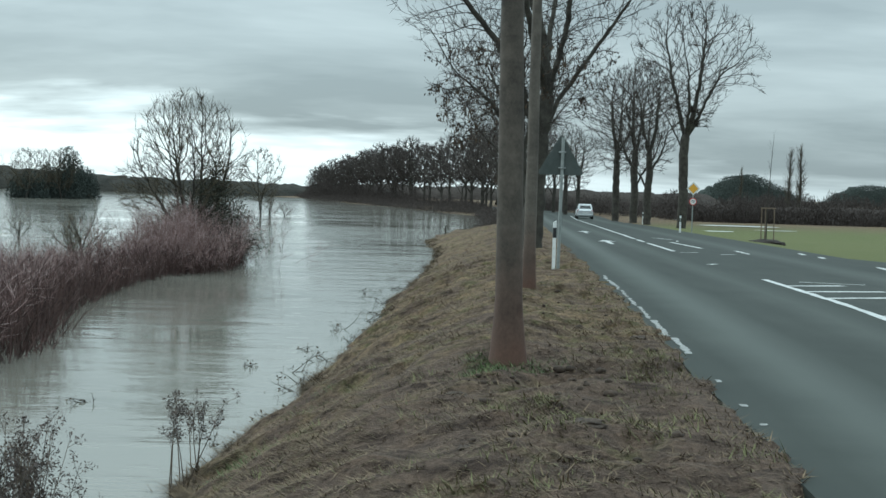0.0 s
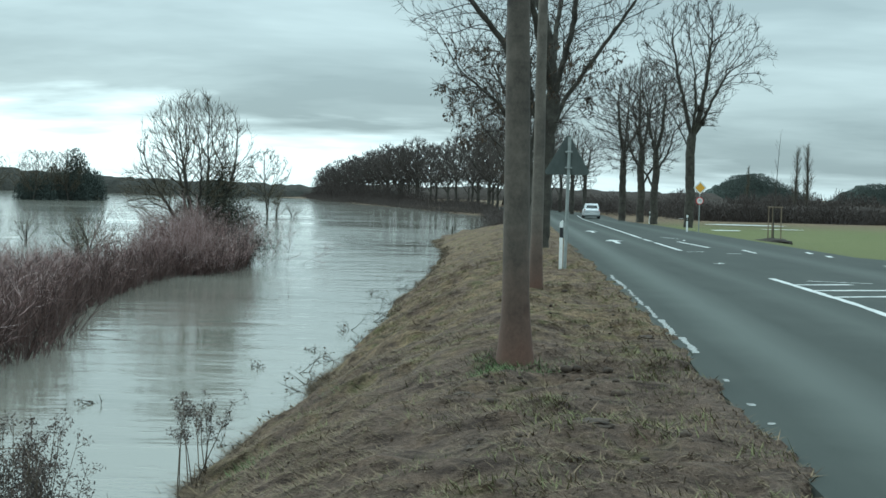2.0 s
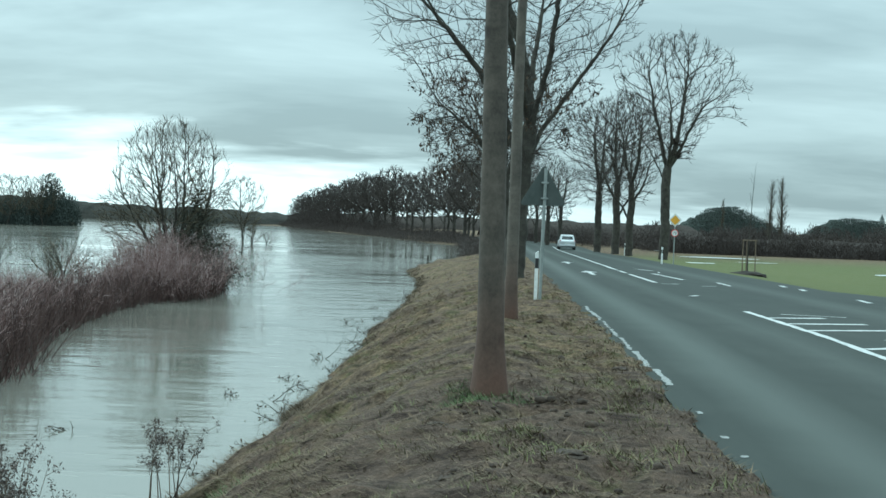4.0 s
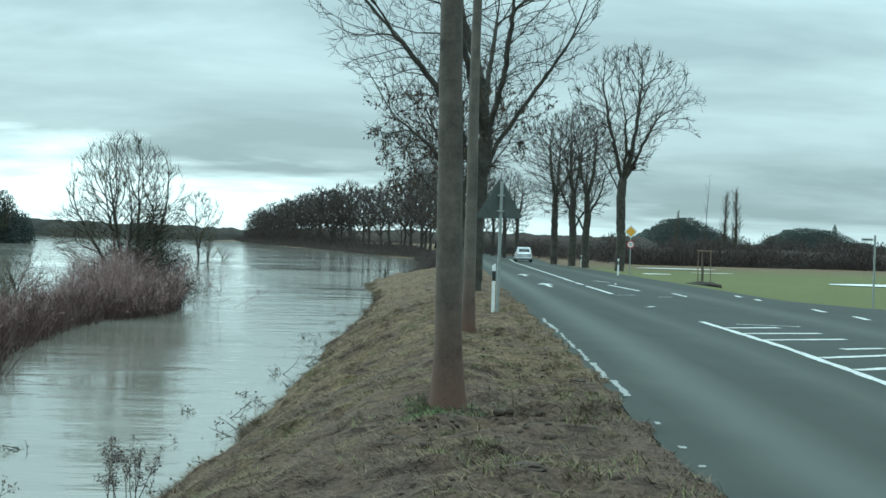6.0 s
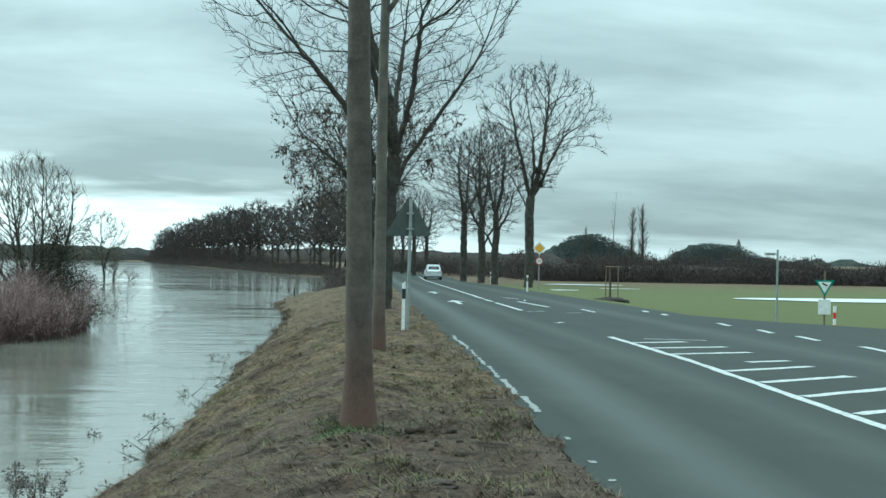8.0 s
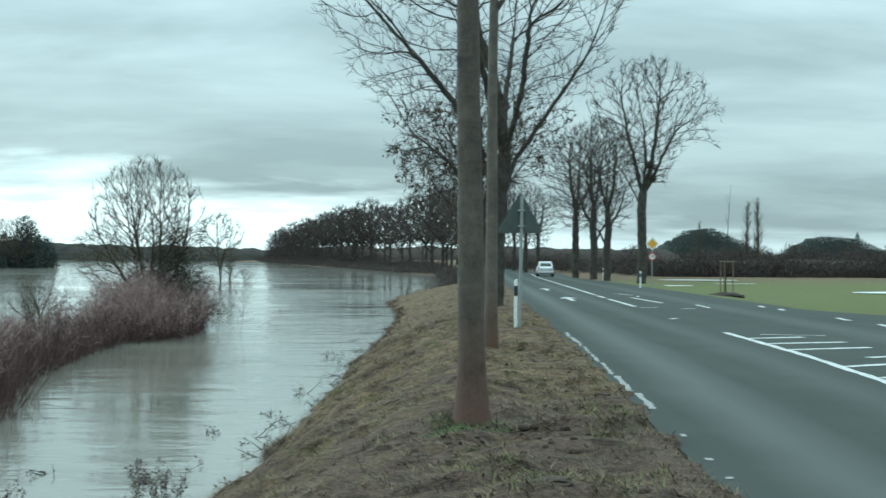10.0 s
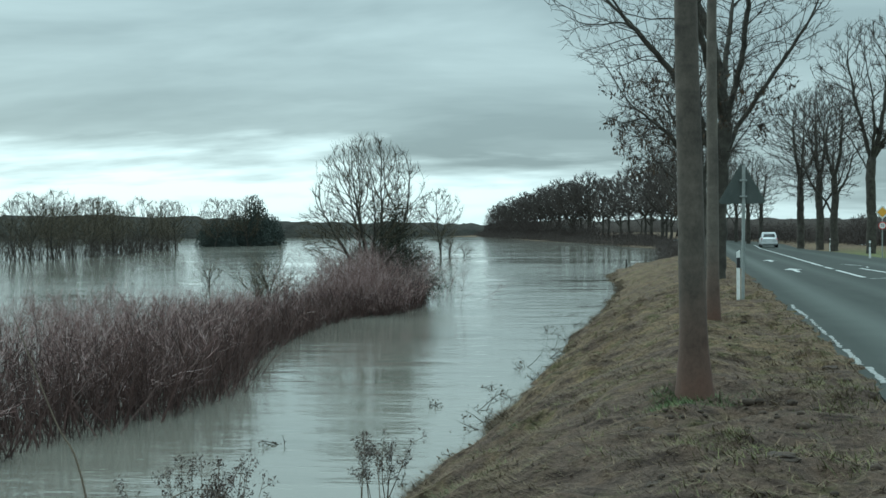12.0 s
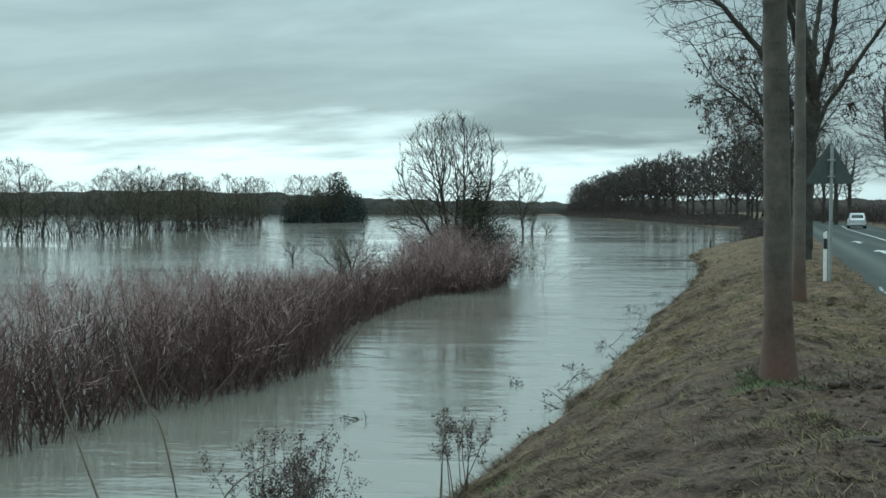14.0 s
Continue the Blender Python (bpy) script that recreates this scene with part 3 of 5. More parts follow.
class Growth:
    """Branches as tapering tubes, gathered into one mesh for the trunk and limbs and one for the twigs."""

    def __init__(self, seed):
        self.r = random.Random(seed)
        self.wood, self.twigs, self.tips = [], [], []

    def spread(self, d, angle):
        axis = Vector((self.r.uniform(-1, 1), self.r.uniform(-1, 1), self.r.uniform(-1, 1))).cross(d)
        if axis.length < 1e-4:
            axis = Vector((1, 0, 0))
        return (Matrix.Rotation(angle, 3, axis.normalized()) @ d).normalized()

    def branch(self, p, d, length, radius, level, plan):
        g, r = plan[level], self.r
        n = g["segs"]
        pts, rad = [p.copy()], [radius]
        for i in range(n):
            d = (d + Vector((r.gauss(0, 1), r.gauss(0, 1), r.gauss(0, 1))) * g["wander"] + Vector((0, 0, 1)) * g["up"]).normalized()
            p = p + d * (length / n)
            pts.append(p.copy())
            rad.append(radius * (1 - (i + 1) / n * g["taper"]))
        (self.wood if level <= plan[0]["solid"] else self.twigs).append((pts, rad, g["sides"]))
        if level + 1 >= len(plan):
            self.tips.append(pts[-1])
            return
        k = g["kids"] if level == 0 else max(1, round(g["kids"] * r.uniform(0.7, 1.3)))
        for j in range(k):
            f = g["from"] + (1 - g["from"]) * ((j + r.random()) / k)
            i = min(int(f * n), n - 1)
            q = pts[i].lerp(pts[i + 1], f * n - i)
            dd = (pts[i + 1] - pts[i]).normalized()
            out = self.spread(dd, radians(r.uniform(*g["angle"])))
            ll = length * g["ratio"] * (r.uniform(0.86, 1.1) if level == 0 else r.uniform(0.7, 1.25)) * (1.12 - 0.5 * f * g.get("shorten", 1.0))
            rr = min(rad[i] * 0.8, max(ll * g["thick"], plan[0]["least"]))
            self.branch(q, out, ll, rr, level + 1, plan)

    def mesh(self, name, tubes, mat):
        verts, faces = [], []
        for pts, rad, sides in tubes:
            base = len(verts)
            if sides == 1:                      # a fine twig: one tapering ribbon
                d = (pts[-1] - pts[0]).normalized()
                a = d.cross(Vector((self.r.gauss(0, 1), self.r.gauss(0, 1), self.r.gauss(0, 1)))).normalized()
                for p, q in zip(pts[:-1], rad):
                    verts += [tuple(p + a * q * 1.5), tuple(p - a * q * 1.5)]
                verts.append(tuple(pts[-1]))
                for i in range(len(pts) - 2):
                    o = base + 2 * i
                    faces.append((o, o + 1, o + 3, o + 2))
                o = base + 2 * (len(pts) - 2)
                faces.append((o, o + 1, o + 2))
                continue
            for i, p in enumerate(pts):
                d = (pts[min(i + 1, len(pts) - 1)] - pts[max(i - 1, 0)]).normalized()
                a = d.orthogonal().normalized() if abs(d.z) > 0.95 or i == 0 else (Vector((0, 0, 1)).cross(d)).normalized()
                if i == 0:
                    a = (Vector((0, 0, 1)).cross(d)) if abs(d.z) <= 0.95 else Vector((1, 0, 0)) - d * d.x
                    a = a.normalized()
                elif abs(d.z) > 0.95:
                    a = (Vector((1, 0, 0)) - d * d.x).normalized()
                b = d.cross(a)
                for k in range(sides):
                    t = k / sides * math.tau
                    verts.append(tuple(p + (a * math.cos(t) + b * math.sin(t)) * rad[i]))
            for i in range(len(pts) - 1):
                for k in range(sides):
                    k2 = (k + 1) % sides
                    o = base + i * sides
                    faces.append((o + k, o + k2, o + sides + k2, o + sides + k))
        return mesh_of(name, verts, faces, mat, True)


def level(segs, wander, up, taper, sides, kids=0, start=0.3, angle=(25, 55), ratio=0.55, thick=0.02, solid=1, shorten=1.0):
    return {"segs": segs, "wander": wander, "up": up, "taper": taper, "sides": sides, "kids": kids, "from": start, "angle": angle, "ratio": ratio, "thick": thick, "solid": solid, "shorten": shorten, "least": 0.004}


def add_mesh(name, me, parent, label=""):
    ob = new(name, me)
    ob.parent = parent
    return tagged(ob, label)


def scatter(name, count, place, size, mat, seed, upright=0.5, thin=0.20):
    """Many small bent slivers (leaves, sprays, twig ends), placed by place(random)."""
    r = random.Random(seed)
    verts, faces = [], []
    for _ in range(count):
        p = Vector(place(r))
        s = size * r.uniform(0.5, 1.4)
        d = Vector((r.gauss(0, 1), r.gauss(0, 1), r.gauss(0, 1) + upright * r.choice((1, 1, 1, -0.4)))).normalized()
        w = d.orthogonal().normalized()
        w = (Matrix.Rotation(r.uniform(0, math.tau), 3, d) @ w) * s * thin
        n = d.cross(w) * 0.4
        o = len(verts)
        verts += [tuple(p), tuple(p + d * s * 0.5 + w + n), tuple(p + d * s), tuple(p + d * s * 0.5 - w + n)]
        faces += [(o, o + 1, o + 2), (o, o + 2, o + 3)]
    return mesh_of(name, verts, faces, mat)


def make_tree(name, seed, height, radius, plan, label, category="tree", wood=None, twig=None, lean=(0, 0), group="", flare=0.0, leaves=0, scale_len=1.0):
    g = Growth(seed)
    d = Vector((lean[0], lean[1], 1)).normalized()
    g.branch(Vector((0, 0, -0.15)), d, height, radius, 0, plan)
    if flare:
        pts, rad, sides = g.wood[0]
        a, b = pts[0], pts[1]
        g.wood[0] = ([a, a.lerp(b, 0.36), a.lerp(b, 0.72), *pts[1:]], [rad[0] * (1 + flare), rad[0] * (1 + flare * 0.45), rad[0] * 1.05, *rad[1:]], max(sides, 16))
    e = thing(name, label, category, group=group)
    add_mesh("trunk", g.mesh("trunk", g.wood, wood or BARK_OLD), e)
    add_mesh("crown", g.mesh("crown", g.twigs, twig or TWIG), e)
    if leaves:
        tips = g.tips
        add_mesh("leaves", scatter("leaves", leaves, lambda r: r.choice(tips) + Vector((r.gauss(0, .06), r.gauss(0, .06), r.uniform(-.12, .02))), 0.075, DRY_LEAF, seed, -1.2), e, "withered brown leaves that still hang")
    return e


def dome(cx, cy, z0, z1, a, b, hollow=0.5, low=0.35, seed=0, ragged=0.3, base=0.35):
    """Places for twigs inside a rounded crown: widest at the share low of its height, fuller towards the outside."""
    def place(r, n):
        pts = []
        while len(pts) < n:
            f = r.random()
            h = z0 + (z1 - z0) * f
            wide = math.sqrt(max(0.0, 1 - ((f - low) / (1 - low)) ** 2)) if f > low else base + (1 - base) * f / low
            t, k = r.uniform(0, math.tau), math.sqrt(r.random())
            if k < hollow and r.random() < 0.45:
                continue
            bumpy = 1 - ragged + 2 * ragged * float(vnoise(math.cos(t) * 1.7 + f * 2.3 + seed, math.sin(t) * 1.7 + f * 1.1, seed))
            pts.append((cx + math.cos(t) * k * a * wide * bumpy, cy + math.sin(t) * k * b * wide * bumpy, h))
        return pts
    return place


def grown_tree(name, label, seed, trunk, limbs, place, count, pace, radius, tip, kill=2.0, rise=0.10, sway=0.35, fine=3, fine_len=0.5, fine_up=0.25, droop=0.0, steady=0.7, outward=0.35,
               category="tree", group="", wood=None, twig=None, flare=0.25, leaves=0, leaf_at=None, thick=0.03, leaf=0.075):
    """A bare tree whose limbs reach for places all over its crown, each thicker the more twigs it carries.
    trunk: points up the stem. limbs: (index on the trunk, rows of points) that lead the growth."""
    g = Growth(seed)
    r, nr = g.r, np.random.RandomState(seed)
    nodes, mother = [], []

    def lead(points, start):
        last = start
        for p, q in zip(points[:-1], points[1:]):
            n = max(1, round((Vector(q) - Vector(p)).length / pace))
            for i in range(1, n + 1):
                w = Vector(p).lerp(Vector(q), i / n)
                if i < n:
                    w += Vector((r.gauss(0, 1), r.gauss(0, 1), r.gauss(0, 0.5))) * pace * 0.10
                nodes.append(np.array(w))
                mother.append(last)
                last = len(nodes) - 1
        return last
    nodes.append(np.array(trunk[0], float))
    mother.append(-1)
    marks, last = [0], 0
    for p, q in zip(trunk[:-1], trunk[1:]):
        last = lead([p, q], last)
        marks.append(last)
    for i, rows_ in limbs:
        lead([tuple(nodes[marks[i]]), *rows_], marks[i])
    led, heart_ = len(nodes) - 1, np.array(nodes[marks[-1]]) - np.array((0, 0, 0.4))
    goals = np.array(place(r, count))
    alive = np.ones(len(goals), bool)
    first = marks[-2] if limbs else 0
    pos = np.array(nodes)
    gap_ = np.full(len(goals), 1e9)
    near_ = np.zeros(len(goals), int)
    for i in range(first, len(pos)):
        d = np.linalg.norm(goals - pos[i], axis=1)
        m = d < gap_
        gap_[m], near_[m] = d[m], i
    for _ in range(140):
        live = np.nonzero(alive)[0]
        if not len(live):
            break
        fresh = []
        for i in np.unique(near_[live]):
            mine = live[near_[live] == i]
            v = goals[mine] - nodes[i]
            ln = np.linalg.norm(v, axis=1, keepdims=True)
            v = (v / np.maximum(ln, 1e-6)).mean(0) + nr.normal(0, sway, 3) * (0.5 if len(mine) > 4 else 1.0)
            if mother[i] >= 0:
                along = nodes[i] - nodes[mother[i]]
                along = along / max(np.linalg.norm(along), 1e-6)
                if float(v @ along) < 0.0 and i > led:
                    alive[mine] = False
                    continue
                away = nodes[i] - heart_
                v += along * steady + away / max(np.linalg.norm(away), 1e-6) * outward
            v[2] += rise
            v /= max(np.linalg.norm(v), 1e-6)
            nodes.append(nodes[i] + v * pace)
            mother.append(int(i))
            fresh.append(len(nodes) - 1)
        for i in fresh:
            d = np.linalg.norm(goals - nodes[i], axis=1)
            m = d < gap_
            gap_[m], near_[m] = d[m], i
        alive &= gap_ > kill * pace * 0.5
        if len(nodes) > 15000:
            break
    n = len(nodes)
    kids = [[] for _ in range(n)]
    for i in range(1, n):
        kids[mother[i]].append(i)
    load = np.zeros(n)
    for i in range(n - 1, -1, -1):
        load[i] = max(1.0, sum(load[k] for k in kids[i]))
    power = math.log(max(load[0], 2)) / math.log(radius / tip)
    rad = tip * load ** (1 / power)
    starts = [0]
    while starts:
        i = starts.pop()
        chain = [i] if mother[i] < 0 else [mother[i], i]
        while kids[i]:
            best = max(kids[i], key=lambda k: load[k])
            starts += [k for k in kids[i] if k != best]
            chain.append(best)
            i = best
        pts = [Vector(nodes[k]) for k in chain]
        rr = [rad[chain[1]] if k == chain[0] and mother[chain[0]] >= 0 and len(chain) > 1 else rad[k] for k in chain]
        if chain[0] == 0 and flare:
            a, b = pts[0], pts[1]
            pts[1:1] = [a.lerp(b, 0.4), a.lerp(b, 0.75)]
            rr = [rr[0] * (1 + flare), rr[0] * (1 + flare * 0.4), rr[0] * 1.03, *rr[1:]]
        stout = max(rr)
        (g.wood if stout > thick else g.twigs).append((pts, rr, 14 if stout > radius * 0.8 else 7 if stout > thick else 3))
    for i in range(first + 1, n):
        if load[i] > 3:
            continue
        d0 = Vector(nodes[i]) - Vector(nodes[mother[i]])
        if not kids[i]:
            g.tips.append(Vector(nodes[i]))
        for _ in range(fine if not kids[i] else max(1, fine // 2)):
            away = Vector(nodes[i] - heart_).normalized()
            d = g.spread((d0.normalized() + away * 0.5).normalized(), radians(r.uniform(8, 55)))
            p = Vector(nodes[i]) - d0 * r.random()
            ln = fine_len * r.uniform(0.5, 1.25)
            pts = [p]
            for j in range(3):
                d = (d + Vector((r.gauss(0, 0.22), r.gauss(0, 0.22), r.gauss(0, 0.18) + fine_up - droop * (1 - j)))).normalized()
                pts.append(pts[-1] + d * ln / 3)
            g.twigs.append((pts, [tip * 0.85, tip * 0.75, tip * 0.6, tip * 0.4], 1))
    e = thing(name, label, category, group=group)
    add_mesh("trunk", g.mesh("trunk", g.wood, wood or BARK_OLD), e)
    add_mesh("crown", g.mesh("crown", g.twigs, twig or TWIG), e)["kind"] = "stuff"
    if leaves:
        tips = [t for t in g.tips if leaf_at is None or leaf_at(t)]
        hung = scatter("leaves", leaves, lambda q: q.choice(tips) + Vector((q.gauss(0, .10), q.gauss(0, .10), q.uniform(-.28, .02))), leaf, DRY_LEAF, seed, -2.0)
        add_mesh("leaves", hung, e, "withered brown leaves that still hang")["kind"] = "stuff"
    return e


def put(e, x, y, z=None, turn=0.0, size=1.0, tall=1.0):
    m = pose(x, y, float(ground(x, y)) if z is None else z, 0, 0, turn) @ Matrix.Diagonal((size, size, size * tall, 1))
    e.matrix_basis = m
    return e


def again(e, x, y, turn, size=1.0, tall=1.0, z=None):
    return copy_thing(e, pose(x, y, float(ground(x, y)) if z is None else z, 0, 0, turn) @ Matrix.Diagonal((size, size, size * tall, 1)))


# the slender young tree beside the camera's way, and its neighbour
near_plan = [level(10, 0.006, 0.0, 0.45, 16, 9, 0.66, (30, 55), 0.42, 0.02), level(6, 0.12, 0.05, 0.8, 6, 6, 0.2, (25, 60), 0.5, 0.017),
             level(5, 0.18, 0.03, 0.8, 4, 5, 0.15, (25, 65), 0.5, 0.013), level(3, 0.2, 0.0, 0.7, 3)]
tree_near = make_tree("roadside_tree", 11, 7.5, 0.124, near_plan, "slender roadside tree with smooth grey bark and reddish foot", wood=BARK_YOUNG, lean=(-0.007, 0.0), group="roadside trees on the bank", flare=0.60)
put(tree_near, 0.61, 11.98)
tree_next = make_tree("roadside_tree", 12, 8.0, 0.10, near_plan, "young pale-barked roadside tree on the grass verge", wood=BARK_PALE, lean=(0.016, 0.0), group="roadside trees on the bank", flare=0.45)
put(tree_next, 1.35, 21.2)

# old avenue trees: stems with knobbly forks and domed crowns
big = grown_tree("avenue_tree", "old spreading avenue tree with dark bark and bare twigs", 21,
                 [(0, 0, -0.2), (0.04, 0, 1.6), (0.12, 0, 3.2), (0.30, 0, 4.4)],
                 [(2, [(-0.5, 0.2, 4.9), (-1.3, 0.4, 6.2), (-2.5, 0.3, 7.6)]), (1, [(-0.5, -0.4, 2.9), (-1.3, -0.6, 4.2), (-2.2, -0.7, 4.9)]), (3, [(0.15, 0.3, 6.2), (-0.5, 0.4, 8.2), (-0.9, 0.2, 10.6)]),
                  (3, [(0.75, -0.3, 6.2), (1.0, -0.5, 8.6)]), (2, [(0.8, 0.5, 4.6), (1.7, 0.7, 5.9), (2.6, 0.6, 7.2)]), (3, [(0.4, 1.2, 6.2), (0.7, 2.2, 8.2)]), (3, [(-0.3, -1.2, 6.4), (-0.9, -2.2, 8.4)])],
                 lambda r, n: dome(-0.6, 0, 3.3, 14.2, 5.1, 4.6, 0.5, 0.55, 3, 0.18, 0.22)(r, int(n * 0.9)) + dome(-1.9, -0.4, 3.1, 5.8, 1.1, 1.5, 0.2, 0.5, 5)(r, int(n * 0.1)),
                 6800, 0.22, 0.30, 0.0055, rise=0.03, sway=0.20, fine=3, fine_len=0.40, fine_up=0.10, droop=0.02, group="old avenue trees by the river", flare=0.3,
                 leaves=1900, leaf_at=lambda t: t.z < 6.0 and math.hypot(t.x, t.y) > 1.3, thick=0.022, leaf=0.12)
put(big, 2.62, 40.0)
tall = grown_tree("avenue_tree", "tall bare avenue tree with a high domed crown beyond the road", 33,
                  [(0, 0, -0.2), (0.05, 0, 2.6), (-0.05, 0, 5.2), (0.05, 0, 6.4)],
                  [(2, [(-0.5, 0.1, 6.4), (-1.3, 0.2, 7.9), (-2.2, 0.2, 9.0)]), (3, [(-0.35, 0.4, 8.2), (-0.9, 0.5, 10.4), (-1.3, 0.4, 12.4)]), (3, [(0.5, -0.2, 8.0), (0.9, -0.3, 10.4), (1.1, -0.2, 12.6)]),
                   (3, [(0.7, 0.2, 7.4), (1.5, 0.1, 9.2), (2.5, 0.1, 11.0)]), (3, [(0.1, -0.9, 8.4), (-0.2, -1.8, 10.8)])],
                  lambda r, n: dome(0.55, 0, 7.0, 16.0, 4.6, 4.2, 0.4, 0.50, 6, 0.30, 0.25)(r, int(n * 0.96)) + dome(4.7, 0, 9.3, 10.9, 0.8, 0.8, 0.2, 0.5, 2)(r, int(n * 0.04)),
                  3800, 0.28, 0.33, 0.0105, rise=0.04, steady=1.0, sway=0.22, fine=3, fine_len=0.55, fine_up=0.06, group="bare trees beyond the road", thick=0.05)
put(tall, 17.0, 98.0)
fork = grown_tree("avenue_tree", "bare avenue tree with dense upper crown beyond the road", 34,
                  [(0, 0, -0.2), (-0.08, 0, 2.6), (0.06, 0, 4.2), (-0.05, 0, 5.6)],
                  [(1, [(-0.6, 0.1, 3.8), (-1.7, 0.2, 5.2), (-2.2, 0.2, 6.6)]), (2, [(0.9, 0, 5.6), (1.4, 0.1, 7.4)]), (3, [(-0.5, 0.2, 7.4), (-0.8, 0.3, 9.4)]), (3, [(0.4, -0.4, 7.6), (0.5, -0.6, 10.0)]), (3, [(0, 0.9, 7.2), (0.2, 1.5, 9.0)])],
                  dome(-0.2, 0, 4.2, 12.6, 3.2, 3.2, 0.35, 0.55, 9, 0.28), 2000, 0.27, 0.30, 0.0115, rise=0.05, sway=0.20, fine=3, fine_len=0.6, fine_up=0.18, group="bare trees beyond the road", thick=0.05)
put(fork, 16.35, 110.0)
again(fork, 16.35, 118.5, 150, 1.08)
again(fork, 15.9, 127.0, 265, 1.10)
for y, k, t in ((146, 0.72, 70), (158, 0.82, 250), (171, 0.72, 10), (186, 0.8, 160)):
    again(fork, 17.2 - 0.02 * y, y, t, k)
row = grown_tree("avenue_tree", "bare avenue tree in the long row along the river", 41,
                 [(0, 0, -0.2), (0.05, 0, 1.6), (-0.04, 0, 2.8), (0.02, 0, 3.7)],
                 [(2, [(-0.9, 0.2, 4.0), (-1.9, 0.3, 5.0)]), (2, [(0.8, -0.2, 4.2), (1.7, -0.3, 5.2)]), (3, [(0.2, 0.9, 5.0), (0.4, 1.7, 6.4)]), (3, [(-0.2, -0.8, 5.2), (-0.5, -1.5, 6.6)]), (3, [(0.1, 0.1, 5.4), (-0.1, 0.1, 7.2)])],
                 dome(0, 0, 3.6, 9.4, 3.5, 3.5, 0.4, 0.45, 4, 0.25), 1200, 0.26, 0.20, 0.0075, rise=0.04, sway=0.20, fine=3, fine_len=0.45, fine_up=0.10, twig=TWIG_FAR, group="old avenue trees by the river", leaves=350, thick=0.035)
put(row, 3.2, 56.0, turn=60)
for s, o, t, k in ((73, -1.9, 10, 1.05), (88, -2.3, 130, 1.0), (103, -2.2, 250, 1.0), (120, -2.4, 40, 0.95), (136, -2.6, 170, 0.95)):
    x, y, _ = road_at(s, o)
    again(row if s != 88 else big, x, y, t, k * (0.62 if s == 88 else 1))
far = grown_tree("avenue_tree", "small dark tree in the far avenue along the river", 51,
                 [(0, 0, -0.2), (0.04, 0, 1.6), (0, 0, 2.6)],
                 [(1, [(-0.9, 0.2, 2.9), (-1.7, 0.2, 4.0)]), (2, [(0.8, 0.2, 3.3), (1.6, 0.3, 4.3)]), (2, [(0, 0.3, 4.4)]), (2, [(0.1, -1.0, 3.8)])],
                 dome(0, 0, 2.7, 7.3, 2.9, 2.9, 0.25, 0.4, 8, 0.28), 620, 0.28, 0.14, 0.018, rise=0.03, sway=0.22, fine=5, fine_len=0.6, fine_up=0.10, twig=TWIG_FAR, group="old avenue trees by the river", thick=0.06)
put(far, *road_at(150, -3.2)[:2])
rnd = random.Random(9)
s = 155.0
while s < 282:
    x, y, _ = road_at(s, -4.6 + rnd.uniform(-0.8, 0.8))
    again(far, x, y, rnd.uniform(0, 360), np.interp(s, [150, 205, 240, 282], [1.25, 1.22, 1.08, 0.74]) * rnd.uniform(0.88, 1.12))
    s += rnd.uniform(4.6, 6.4) if s < 205 else rnd.uniform(2.3, 3.3)
s = 222.0
while s < 275:
    x, y, _ = road_at(s, 9.5 + rnd.uniform(-0.8, 0.8))
    again(far, x, y, rnd.uniform(0, 360), np.interp(s, [150, 205, 282], [1.0, 0.95, 0.75]) * rnd.uniform(0.9, 1.1))
    s += rnd.uniform(7.5, 11)

# ---- woods in the distance ----


def thicket(name, label, boxes, count, size, mat, seed, category="woods", kind="stuff", thin=0.085):
    """A wood or hedge: sprays of twigs filling rounded mounds (x, y, base, half width, half depth, height)."""
    weights = [b[3] * b[5] for b in boxes]

    def place(r):
        x, y, z, a, b, h = r.choices(boxes, weights)[0]
        while True:
            p = (r.gauss(0, 0.5), r.gauss(0, 0.5), abs(r.gauss(0, 0.55)))
            if p[0] ** 2 + p[1] ** 2 + p[2] ** 2 * 0.85 < 1.1:
                return x + p[0] * a, y + p[1] * b, z + p[2] * h * (0.86 + 0.2 * float(vnoise(x + p[0] * a * 0.7, 0.0, seed)))
    ob = new(name, scatter(name, count, place, size, mat, seed, 2.6, thin))
    return tagged(ob, label, category, kind=kind)


def mounds(points, wide, deep, seed, jitter=0.15):
    r = random.Random(seed)
    return [(x + r.uniform(-wide, wide) * 0.3, y + r.uniform(-deep, deep) * 0.3, z, wide * r.uniform(0.8, 1.3), deep, h * r.uniform(1 - jitter, 1 + jitter)) for x, y, z, h in points]


def azim(deg, dist):
    return dist * math.tan(radians(deg)), dist


# brown hedge along the meadow's far side, from beside the road to the right
hedge = []
for i in range(74):
    a = 4.6 + i * 0.36
    d = 128 + max(0, (10.5 - a)) * 9
    x, y = azim(a, d)
    hedge.append((x, y, -1.0, d * math.tan(radians(-0.06 + 0.14 * math.sin(a * 2.1))) + 2.3))
thicket("hedge", "brown leafless hedge and scrub along the meadow", mounds(hedge, 1.6, 2.0, 1), 95000, 0.31, FAR_WOOD, 3, "hedge")
